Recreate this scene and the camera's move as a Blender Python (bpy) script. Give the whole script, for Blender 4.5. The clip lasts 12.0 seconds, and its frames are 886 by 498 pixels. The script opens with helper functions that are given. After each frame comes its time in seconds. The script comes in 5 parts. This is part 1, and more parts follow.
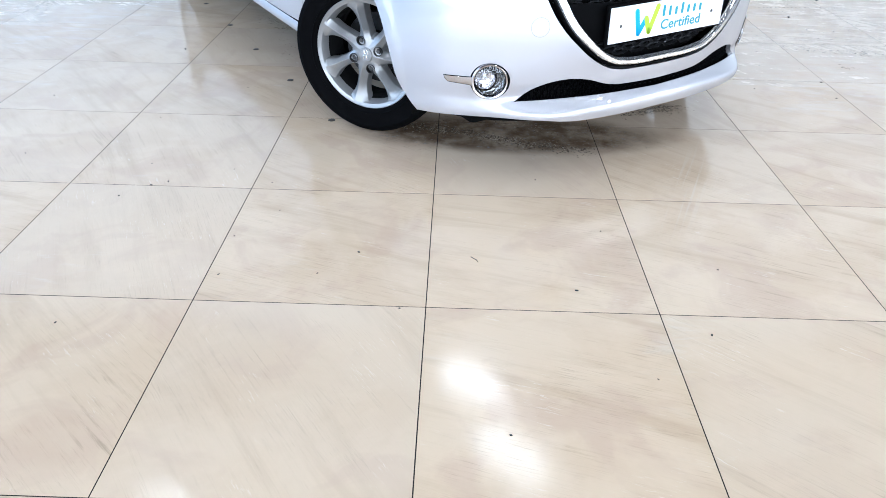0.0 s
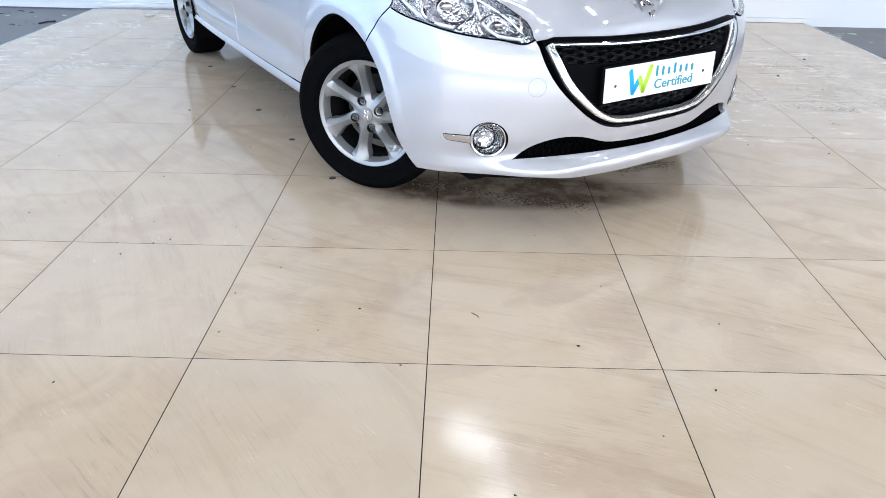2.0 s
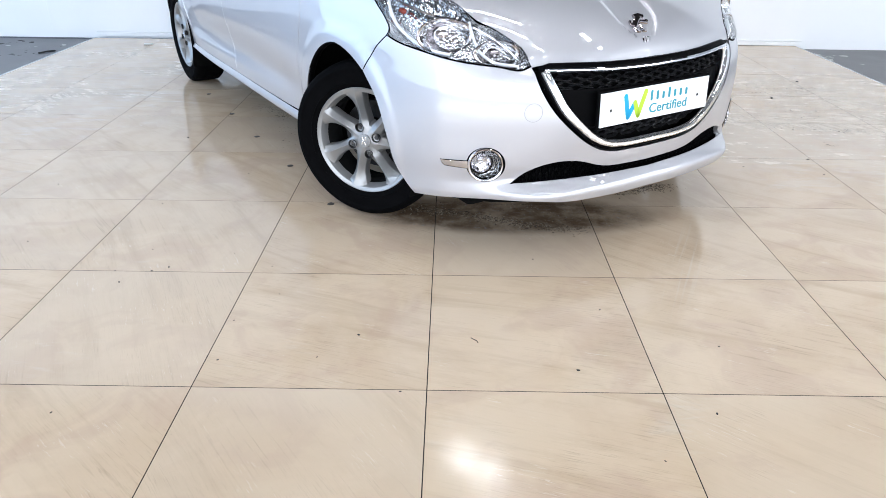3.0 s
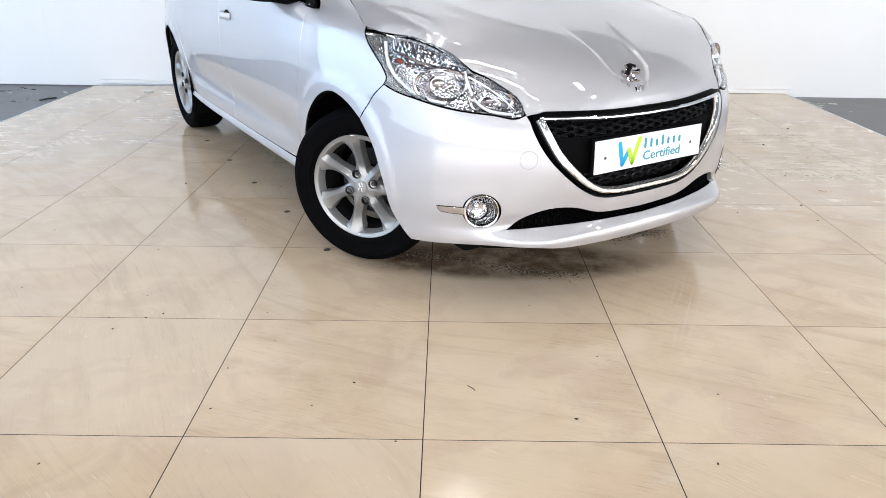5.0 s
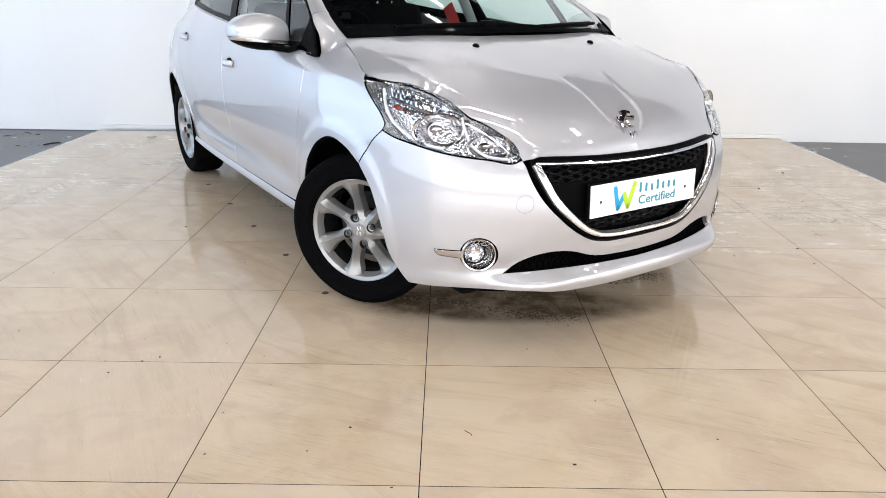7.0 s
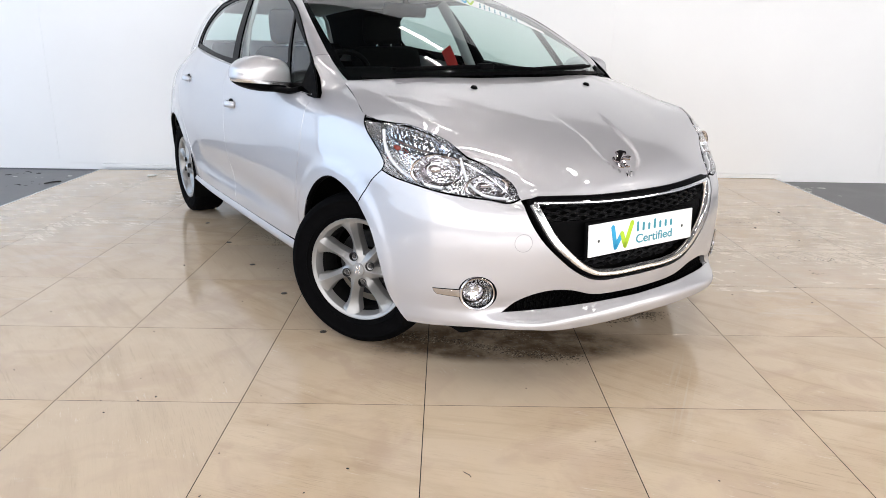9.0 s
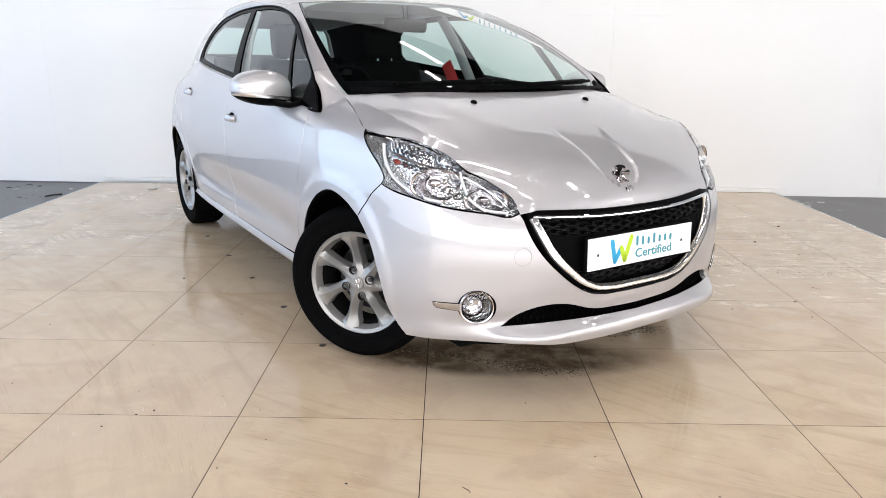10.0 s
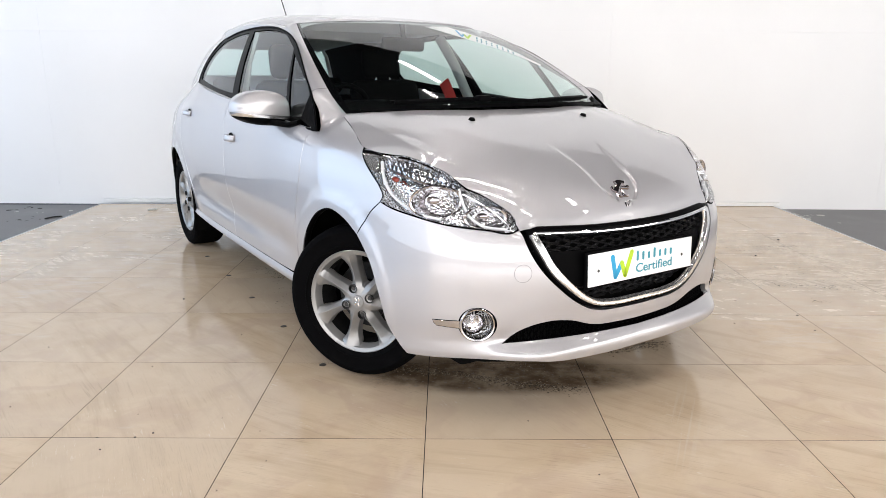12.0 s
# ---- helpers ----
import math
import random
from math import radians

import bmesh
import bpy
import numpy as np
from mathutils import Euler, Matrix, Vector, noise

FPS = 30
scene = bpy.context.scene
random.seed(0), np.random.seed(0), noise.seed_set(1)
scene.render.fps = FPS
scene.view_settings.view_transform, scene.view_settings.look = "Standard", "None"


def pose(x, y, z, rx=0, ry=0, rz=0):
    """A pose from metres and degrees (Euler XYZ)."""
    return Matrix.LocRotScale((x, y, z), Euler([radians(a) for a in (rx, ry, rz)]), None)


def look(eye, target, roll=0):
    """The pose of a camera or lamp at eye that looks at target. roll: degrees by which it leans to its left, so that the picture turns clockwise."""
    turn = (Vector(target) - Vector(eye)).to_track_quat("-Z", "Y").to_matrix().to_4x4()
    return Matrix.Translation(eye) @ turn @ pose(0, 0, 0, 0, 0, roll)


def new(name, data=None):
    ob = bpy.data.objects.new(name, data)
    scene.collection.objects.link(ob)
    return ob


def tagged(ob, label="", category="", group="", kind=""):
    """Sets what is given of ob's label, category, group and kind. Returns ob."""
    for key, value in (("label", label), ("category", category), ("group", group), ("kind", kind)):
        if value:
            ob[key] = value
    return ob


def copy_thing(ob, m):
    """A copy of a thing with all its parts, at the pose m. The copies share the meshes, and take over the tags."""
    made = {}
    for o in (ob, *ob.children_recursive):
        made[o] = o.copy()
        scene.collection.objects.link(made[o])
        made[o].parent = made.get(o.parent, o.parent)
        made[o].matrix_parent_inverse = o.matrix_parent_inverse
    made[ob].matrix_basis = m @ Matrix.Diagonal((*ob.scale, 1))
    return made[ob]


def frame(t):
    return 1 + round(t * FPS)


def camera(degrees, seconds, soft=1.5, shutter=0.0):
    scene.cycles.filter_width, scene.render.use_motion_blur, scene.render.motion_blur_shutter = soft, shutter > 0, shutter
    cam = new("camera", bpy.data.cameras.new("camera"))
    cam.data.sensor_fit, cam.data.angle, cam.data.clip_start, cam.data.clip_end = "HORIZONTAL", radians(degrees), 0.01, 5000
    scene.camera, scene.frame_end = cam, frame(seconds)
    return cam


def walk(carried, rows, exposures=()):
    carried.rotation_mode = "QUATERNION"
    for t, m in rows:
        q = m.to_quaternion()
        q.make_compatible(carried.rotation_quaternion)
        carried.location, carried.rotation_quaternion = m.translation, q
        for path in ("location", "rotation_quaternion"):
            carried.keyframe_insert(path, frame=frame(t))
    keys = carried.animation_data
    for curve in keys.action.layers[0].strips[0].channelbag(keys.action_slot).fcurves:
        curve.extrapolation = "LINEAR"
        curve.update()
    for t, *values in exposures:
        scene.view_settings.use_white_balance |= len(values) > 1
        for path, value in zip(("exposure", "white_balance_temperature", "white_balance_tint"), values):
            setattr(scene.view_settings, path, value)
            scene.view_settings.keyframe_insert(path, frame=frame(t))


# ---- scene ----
cam = camera(65.0, 12.0, soft=0.5)
PATH = [
    (0, (0.052, -1.406, 1.109), (0.038, 0.263, 0.007), 1.5),
    (0.5, (0.05, -1.407, 1.11), (0.036, 0.284, 0.041), 1.6),
    (1, (0.053, -1.411, 1.114), (0.035, 0.3, 0.079), 1.3),
    (1.5, (0.047, -1.41, 1.115), (0.032, 0.323, 0.116), 1.2),
    (2, (0.047, -1.411, 1.114), (0.032, 0.341, 0.148), 1.1),
    (2.5, (0.045, -1.411, 1.117), (0.032, 0.356, 0.181), 0.9),
    (3, (0.046, -1.411, 1.121), (0.035, 0.371, 0.214), 0.6),
    (5, (0.046, -1.406, 1.127), (0.044, 0.43, 0.334), 0.7),
    (5.5, (0.053, -1.409, 1.127), (0.047, 0.44, 0.364), 0.6),
    (6, (0.05, -1.413, 1.127), (0.049, 0.447, 0.394), 0.6),
    (6.5, (0.052, -1.415, 1.131), (0.049, 0.456, 0.425), 0.6),
    (7, (0.054, -1.415, 1.133), (0.051, 0.467, 0.454), 0.7),
    (9, (0.051, -1.421, 1.135), (0.053, 0.495, 0.562), 0.8),
    (9.5, (0.046, -1.417, 1.134), (0.051, 0.505, 0.581), 0.9),
    (10, (0.053, -1.422, 1.138), (0.054, 0.505, 0.601), 0.9),
    (10.5, (0.053, -1.418, 1.137), (0.052, 0.512, 0.614), 1.0),
    (11, (0.053, -1.415, 1.136), (0.052, 0.519, 0.626), 0.6),
    (11.5, (0.054, -1.413, 1.137), (0.054, 0.523, 0.638), 0.2),
    (12, (0.056, -1.415, 1.135), (0.055, 0.525, 0.647), 0.2),
]
EXPOSURES = [(0, 0.38, 5350, 7), (1, 0.21, 5410, 7), (2, 0.13, 5630, 8), (3, 0.19, 5830, 8.5), (5, 0.13, 6310, 9.5), (5.5, 0.07, 6360, 10), (6, 0.16, 6410, 10.5), (6.5, 0.09, 6460, 10.5), (7, 0.06, 6510, 10.5), (9.5, -0.01, 6660, 12), (10.5, 0.01, 6710, 12), (11.5, 0, 6760, 12), (12, -0.03, 6760, 12)]
walk(cam, [(t, look(eye, target, roll)) for t, eye, target, roll in PATH], EXPOSURES)

# ---- light ----
world = bpy.data.worlds.new("world")
scene.world = world
world.use_nodes = True
world.node_tree.nodes["Background"].inputs[0].default_value = (0.75, 0.82, 0.95, 1)
world.node_tree.nodes["Background"].inputs[1].default_value = 0.25


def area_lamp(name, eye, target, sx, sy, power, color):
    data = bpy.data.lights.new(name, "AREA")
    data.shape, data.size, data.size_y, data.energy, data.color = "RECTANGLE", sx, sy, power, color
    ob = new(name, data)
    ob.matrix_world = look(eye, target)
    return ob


# daylight through the wide, high doorway on the cool side of the hall
area_lamp("doorway_daylight", (-7.75, 1.725, 2.75), (0, 1.725, 2.75), 5.85, 5.3, 262, (0.52, 0.73, 1.0))
# nearer part of the doorway light, less blue; added to soften the bumper's reflection
area_lamp("doorway_daylight_near", (-7.75, -4.025, 2.75), (0, -4.025, 2.75), 5.65, 5.3, 235, (0.72, 0.845, 1.0))

# fill lamp added to brighten the bumper; its opening behind the camera is assumed
area_lamp("front_fill", (0.0, -6.9, 1.8), (0.0, 0, 1.2), 15.2, 3.3, 700, (0.97, 0.98, 1.0))

# fill lamp added on the unseen warm side of the hall, beside the camera
area_lamp("side_fill", (7.75, -3.2, 1.8), (0, -3.2, 1.2), 7.2, 3.3, 340, (1.0, 0.985, 0.96))

# ---- materials ----


def material(name, base=(0.8, 0.8, 0.8), rough=0.5, metal=0.0, coat=0.0, spec=0.5, vary=0.0, scale=20.0, bump=0.0, bump_scale=200.0, sheen=0.0):
    m = bpy.data.materials.new(name)
    m.use_nodes = True
    n, l = m.node_tree.nodes, m.node_tree.links
    b = n["Principled BSDF"]
    b.inputs["Base Color"].default_value = (*base, 1)
    b.inputs["Roughness"].default_value = rough
    b.inputs["Metallic"].default_value = metal
    b.inputs["Coat Weight"].default_value = coat
    b.inputs["Coat Roughness"].default_value = 0.03
    b.inputs["Specular IOR Level"].default_value = spec
    b.inputs["Sheen Weight"].default_value = sheen
    if vary or bump:
        tc = n.new("ShaderNodeTexCoord")
    if vary:
        big, ramp = n.new("ShaderNodeTexNoise"), n.new("ShaderNodeMapRange")
        big.inputs["Scale"].default_value, big.inputs["Detail"].default_value = scale, 6
        l.new(tc.outputs["Object"], big.inputs["Vector"])
        ramp.inputs[1].default_value, ramp.inputs[2].default_value = 0.3, 0.7
        ramp.inputs[3].default_value, ramp.inputs[4].default_value = 1 - vary, 1 + vary
        l.new(big.outputs[0], ramp.inputs[0])
        mul = n.new("ShaderNodeVectorMath")
        mul.operation = "SCALE"
        mul.inputs[0].default_value = base
        l.new(ramp.outputs[0], mul.inputs["Scale"])
        l.new(mul.outputs[0], b.inputs["Base Color"])
        rr = n.new("ShaderNodeMapRange")
        rr.inputs[1].default_value, rr.inputs[2].default_value = 0.3, 0.7
        rr.inputs[3].default_value, rr.inputs[4].default_value = rough * (1 - vary), min(1, rough * (1 + vary))
        l.new(big.outputs[0], rr.inputs[0])
        l.new(rr.outputs[0], b.inputs["Roughness"])
    if bump:
        fine, bp = n.new("ShaderNodeTexNoise"), n.new("ShaderNodeBump")
        fine.inputs["Scale"].default_value, fine.inputs["Detail"].default_value = bump_scale, 3
        bp.inputs["Strength"].default_value, bp.inputs["Distance"].default_value = bump, 0.002
        l.new(tc.outputs["Object"], fine.inputs["Vector"])
        l.new(fine.outputs[0], bp.inputs["Height"])
        l.new(bp.outputs[0], b.inputs["Normal"])
    return m


def clear_glass(name, tint, gloss=1.0, ior=1.45):
    m = bpy.data.materials.new(name)
    m.use_nodes = True
    n, l = m.node_tree.nodes, m.node_tree.links
    n.remove(n["Principled BSDF"])
    tr, gl, mix, fr = n.new("ShaderNodeBsdfTransparent"), n.new("ShaderNodeBsdfGlossy"), n.new("ShaderNodeMixShader"), n.new("ShaderNodeLayerWeight")
    tr.inputs[0].default_value = (*tint, 1)
    gl.inputs["Roughness"].default_value = 0.01
    gl.inputs[0].default_value = (gloss, gloss, gloss, 1)
    fr.inputs["Blend"].default_value = 0.5
    pw, ma = n.new("ShaderNodeMath"), n.new("ShaderNodeMath")
    pw.operation, ma.operation = "POWER", "MULTIPLY_ADD"
    base = ((ior - 1) / (ior + 1)) ** 2
    pw.inputs[1].default_value, ma.inputs[1].default_value, ma.inputs[2].default_value = 5.0, 1 - base, base
    l.new(fr.outputs["Facing"], pw.inputs[0])
    l.new(pw.outputs[0], ma.inputs[0])
    l.new(ma.outputs[0], mix.inputs[0])
    l.new(tr.outputs[0], mix.inputs[1])
    l.new(gl.outputs[0], mix.inputs[2])
    l.new(mix.outputs[0], n["Material Output"].inputs[0])
    return m


def glow(name, color, strength):
    m = bpy.data.materials.new(name)
    m.use_nodes = True
    b = m.node_tree.nodes["Principled BSDF"]
    b.inputs["Base Color"].default_value = (0.9, 0.9, 0.9, 1)
    b.inputs["Emission Color"].default_value = (*color, 1)
    b.inputs["Emission Strength"].default_value = strength
    return m


def faceted(m, scale, distance):
    """Adds small flat facets, as on a pressed lamp reflector."""
    n, l = m.node_tree.nodes, m.node_tree.links
    tc, vo, bp = n.new("ShaderNodeTexCoord"), n.new("ShaderNodeTexVoronoi"), n.new("ShaderNodeBump")
    vo.inputs["Scale"].default_value = scale
    bp.inputs["Strength"].default_value, bp.inputs["Distance"].default_value = 1.0, distance
    l.new(tc.outputs["Object"], vo.inputs["Vector"])
    l.new(vo.outputs["Distance"], bp.inputs["Height"])
    l.new(bp.outputs[0], n["Principled BSDF"].inputs["Normal"])
    return m


def paint_material():
    """Silver-white pearl car paint: fine metal flakes under a clear coat."""
    m = material("pearl_paint", (0.475, 0.466, 0.484), 0.40, 0.52, 1.0)
    n, l = m.node_tree.nodes, m.node_tree.links
    b = n["Principled BSDF"]
    b.inputs["Coat IOR"].default_value = 1.7
    tc, vo, bp = n.new("ShaderNodeTexCoord"), n.new("ShaderNodeTexNoise"), n.new("ShaderNodeBump")
    vo.inputs["Scale"].default_value = 1400
    bp.inputs["Strength"].default_value, bp.inputs["Distance"].default_value = 0.10, 0.0006
    l.new(tc.outputs["Object"], vo.inputs["Vector"])
    l.new(vo.outputs[0], bp.inputs["Height"])
    l.new(bp.outputs[0], b.inputs["Normal"])
    dust, mr = n.new("ShaderNodeTexNoise"), n.new("ShaderNodeMapRange")
    dust.inputs["Scale"].default_value, dust.inputs["Detail"].default_value = 3, 8
    l.new(tc.outputs["Object"], dust.inputs["Vector"])
    mr.inputs[3].default_value, mr.inputs[4].default_value = 0.0, 0.012
    l.new(dust.outputs[0], mr.inputs[0])
    l.new(mr.outputs[0], b.inputs["Coat Roughness"])
    return m


def tile_material():
    """Polished beige stone tile with soft drifting veins, scuffs, dried dirt and shade painted under the bumper."""
    m = material("polished_tile", (0.6, 0.5, 0.4), 0.12, spec=0.45)
    n, l = m.node_tree.nodes, m.node_tree.links
    b = n["Principled BSDF"]
    geo, info = n.new("ShaderNodeNewGeometry"), n.new("ShaderNodeObjectInfo")

    def math_node(op, *values):
        k = n.new("ShaderNodeMath")
        k.operation = op
        for i, v in enumerate(values):
            if isinstance(v, (int, float)):
                k.inputs[i].default_value = v
            else:
                l.new(v, k.inputs[i])
        return k.outputs[0]

    def noise_node(vector, scale, detail=5.0, rough=0.55, distort=0.0):
        k = n.new("ShaderNodeTexNoise")
        k.inputs["Scale"].default_value, k.inputs["Detail"].default_value = scale, detail
        k.inputs["Roughness"].default_value, k.inputs["Distortion"].default_value = rough, distort
        l.new(vector, k.inputs["Vector"])
        return k.outputs[0]

    def ramp(value, lo, hi, a=0.0, c=1.0):
        k = n.new("ShaderNodeMapRange")
        k.interpolation_type = "SMOOTHSTEP"
        k.inputs[1].default_value, k.inputs[2].default_value = lo, hi
        k.inputs[3].default_value, k.inputs[4].default_value = a, c
        l.new(value, k.inputs[0])
        return k.outputs[0]

    def blend(fac, a, c, mode="MIX"):
        k = n.new("ShaderNodeMix")
        k.data_type, k.blend_type = "RGBA", mode
        l.new(fac, k.inputs[0])
        for i, v in ((6, a), (7, c)):
            if isinstance(v, tuple):
                k.inputs[i].default_value = (*v, 1)
            else:
                l.new(v, k.inputs[i])
        return k.outputs[2]

    # each tile is cut from another spot of the stone and lies turned a little differently
    shift = n.new("ShaderNodeVectorMath")
    shift.operation = "MULTIPLY_ADD"
    comb = n.new("ShaderNodeCombineXYZ")
    for i in range(3):
        l.new(info.outputs["Random"], comb.inputs[i])
    l.new(comb.outputs[0], shift.inputs[0])
    shift.inputs[1].default_value = (37.0, 53.0, 11.0)
    l.new(geo.outputs["Position"], shift.inputs[2])
    turn = n.new("ShaderNodeVectorRotate")
    turn.rotation_type = "Z_AXIS"
    l.new(shift.outputs[0], turn.inputs["Vector"])
    angle = math_node("MULTIPLY_ADD", info.outputs["Random"], 0.9, 0.2)
    l.new(angle, turn.inputs["Angle"])
    stretch = n.new("ShaderNodeMapping")
    stretch.inputs["Scale"].default_value = (1.0, 9.0, 1.0)
    l.new(turn.outputs[0], stretch.inputs[0])
    brush = n.new("ShaderNodeMapping")
    brush.inputs["Scale"].default_value = (1.0, 22.0, 1.0)
    l.new(turn.outputs[0], brush.inputs[0])
    veins = noise_node(stretch.outputs[0], 1.1, 6, 0.6, 0.5)
    fine = noise_node(brush.outputs[0], 5.0, 8, 0.72, 0.15)
    cloud = noise_node(shift.outputs[0], 3.1, 5, 0.6, 0.4)
    broad = noise_node(shift.outputs[0], 1.3, 3)
    tone = math_node("MULTIPLY_ADD", info.outputs["Random"], 0.3, math_node("MULTIPLY", broad, 0.7))
    c1 = blend(ramp(cloud, 0.40, 0.62), (0.612, 0.478, 0.338), (0.560, 0.426, 0.292))
    c2 = blend(ramp(veins, 0.50, 0.70, 0.0, 0.40), c1, (0.400, 0.292, 0.190))
    blotch = noise_node(shift.outputs[0], 4.6, 4, 0.55, 0.8)
    c2 = blend(ramp(blotch, 0.50, 0.66, 0.0, 0.50), c2, (0.490, 0.358, 0.262))
    rub = math_node("MULTIPLY", ramp(fine, 0.52, 0.70), ramp(cloud, 0.46, 0.70, 0.08, 0.75))
    c2b = blend(rub, c2, (0.30, 0.232, 0.155))
    hair = n.new("ShaderNodeMapping")
    hair.inputs["Scale"].default_value = (3.2, 60.0, 1.0)
    l.new(turn.outputs[0], hair.inputs[0])
    scratch = noise_node(hair.outputs[0], 4.0, 6, 0.7, 0.1)
    worn = math_node("MULTIPLY", ramp(scratch, 0.50, 0.76), ramp(noise_node(shift.outputs[0], 4.5, 5, 0.65), 0.46, 0.66, 0.04, 0.60))
    c2b = blend(worn, c2b, (0.27, 0.215, 0.150))
    c3 = blend(ramp(tone, 0.35, 0.75, 0.0, 0.5), c2b, (0.575, 0.472, 0.362))
    # pale rubbed flecks in loose clusters
    fleck = math_node("MULTIPLY", ramp(noise_node(stretch.outputs[0], 16.0, 6, 0.7, 0.6), 0.56, 0.66), ramp(noise_node(shift.outputs[0], 6.5, 4, 0.6), 0.54, 0.66, 0.0, 0.55))
    c3 = blend(fleck, c3, (0.70, 0.615, 0.50))
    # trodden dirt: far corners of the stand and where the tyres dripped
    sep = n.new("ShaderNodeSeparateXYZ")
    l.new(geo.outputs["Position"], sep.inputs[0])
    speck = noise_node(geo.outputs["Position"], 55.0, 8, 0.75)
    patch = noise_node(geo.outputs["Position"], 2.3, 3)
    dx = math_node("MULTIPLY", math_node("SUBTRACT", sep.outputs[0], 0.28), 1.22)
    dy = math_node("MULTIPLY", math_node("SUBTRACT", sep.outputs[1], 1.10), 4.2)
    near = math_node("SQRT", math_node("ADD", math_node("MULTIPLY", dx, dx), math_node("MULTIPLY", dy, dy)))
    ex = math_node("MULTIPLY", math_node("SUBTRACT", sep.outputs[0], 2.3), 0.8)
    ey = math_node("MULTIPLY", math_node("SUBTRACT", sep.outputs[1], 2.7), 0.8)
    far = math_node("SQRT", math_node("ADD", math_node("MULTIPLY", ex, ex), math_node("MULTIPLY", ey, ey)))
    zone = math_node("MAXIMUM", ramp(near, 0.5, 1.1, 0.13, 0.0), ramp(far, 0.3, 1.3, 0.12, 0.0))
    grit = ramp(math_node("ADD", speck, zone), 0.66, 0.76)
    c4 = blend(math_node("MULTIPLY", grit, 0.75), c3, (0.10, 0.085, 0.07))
    # smooth film: dried dirt and the car's shade, both painted under the bumper
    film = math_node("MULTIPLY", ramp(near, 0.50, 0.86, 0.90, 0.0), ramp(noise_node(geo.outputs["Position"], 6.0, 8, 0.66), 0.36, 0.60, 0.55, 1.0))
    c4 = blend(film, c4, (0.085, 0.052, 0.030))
    gx = math_node("MULTIPLY", math_node("ADD", sep.outputs[0], 2.4), 0.9)
    gy = math_node("MULTIPLY", math_node("SUBTRACT", sep.outputs[1], 3.2), 0.6)
    left = math_node("SQRT", math_node("ADD", math_node("MULTIPLY", gx, gx), math_node("MULTIPLY", gy, gy)))
    scuff_way = n.new("ShaderNodeMapping")
    scuff_way.inputs["Scale"].default_value = (2.2, 9.0, 1.0)
    l.new(geo.outputs["Position"], scuff_way.inputs[0])
    scuff = noise_node(scuff_way.outputs[0], 2.0, 7, 0.68, 0.6)
    worn_zone = math_node("MAXIMUM", ramp(far, 0.4, 1.7, 0.20, 0.0), ramp(left, 0.3, 1.3, 0.16, 0.0))
    dust = ramp(math_node("ADD", math_node("MULTIPLY_ADD", scuff, 0.5, math_node("MULTIPLY", patch, 0.5)), worn_zone), 0.58, 0.76, 0.0, 0.48)
    c5 = blend(dust, c4, (0.64, 0.585, 0.50))
    # curved wipe marks beside the bumper
    wx = math_node("MULTIPLY", math_node("SUBTRACT", sep.outputs[0], math_node("MULTIPLY_ADD", sep.outputs[1], 0.42, 0.565)), 9.0)
    wy = math_node("MULTIPLY", math_node("SUBTRACT", sep.outputs[1], 0.75), 2.2)
    wipe = math_node("SQRT", math_node("ADD", math_node("MULTIPLY", wx, wx), math_node("MULTIPLY", wy, wy)))
    lay = n.new("ShaderNodeCombineXYZ")
    l.new(wx, lay.inputs[0])
    l.new(wy, lay.inputs[1])
    lines = n.new("ShaderNodeMapping")
    lines.inputs["Scale"].default_value = (3.4, 0.35, 1.0)
    l.new(lay.outputs[0], lines.inputs[0])
    stroke = math_node("MULTIPLY", ramp(noise_node(lines.outputs[0], 2.0, 4, 0.6, 0.3), 0.52, 0.66), ramp(wipe, 0.2, 1.0, 0.42, 0.0))
    c5 = blend(stroke, c5, (0.60, 0.52, 0.41))
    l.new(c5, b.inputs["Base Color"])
    smear = noise_node(stretch.outputs[0], 3.0, 6, 0.65, 0.8)
    r1 = ramp(smear, 0.35, 0.75, 0.09, 0.165)
    r2 = math_node("ADD", r1, math_node("MULTIPLY", dust, 0.35))
    r3 = math_node("ADD", r2, math_node("MULTIPLY", grit, 0.3))
    l.new(r3, b.inputs["Roughness"])
    bp = n.new("ShaderNodeBump")
    bp.inputs["Strength"].default_value, bp.inputs["Distance"].default_value = 0.09, 0.001
    l.new(fine, bp.inputs["Height"])
    l.new(bp.outputs[0], b.inputs["Normal"])
    return m


PAINT = paint_material()
TILE = tile_material()
GROUT = material("dark_grout", (0.012, 0.010, 0.009), 0.9, spec=0.1, vary=0.3)
CONCRETE = material("dark_concrete", (0.155, 0.152, 0.156), 0.5, vary=0.28, scale=2.5, bump=0.3, bump_scale=60)
WALL = material("white_wall_paint", (0.775, 0.78, 0.785), 0.45, vary=0.02, scale=1.2, bump=0.04, bump_scale=90)
CEILING = material("ceiling_paint", (0.026, 0.023, 0.025), 0.8, vary=0.04, scale=1)
STEEL_DARK = material("dark_ceiling_steel", (0.10, 0.10, 0.11), 0.6, vary=0.2)
RUBBER = material("tyre_rubber", (0.003, 0.003, 0.0033), 0.75, spec=0.015, vary=0.25, scale=30, bump=0.2, bump_scale=300)
ALLOY = material("silver_alloy", (0.30, 0.297, 0.292), 0.34, 0.50, 0.3, vary=0.015)
CHROME = material("chrome", (0.86, 0.86, 0.87), 0.05, 1.0)
DARK_CHROME = material("dark_chrome", (0.42, 0.38, 0.38), 0.07, 1.0)
LAMP_SILVER = faceted(material("prism_silver", (0.70, 0.695, 0.70), 0.14, 1.0), 105.0, 0.003)
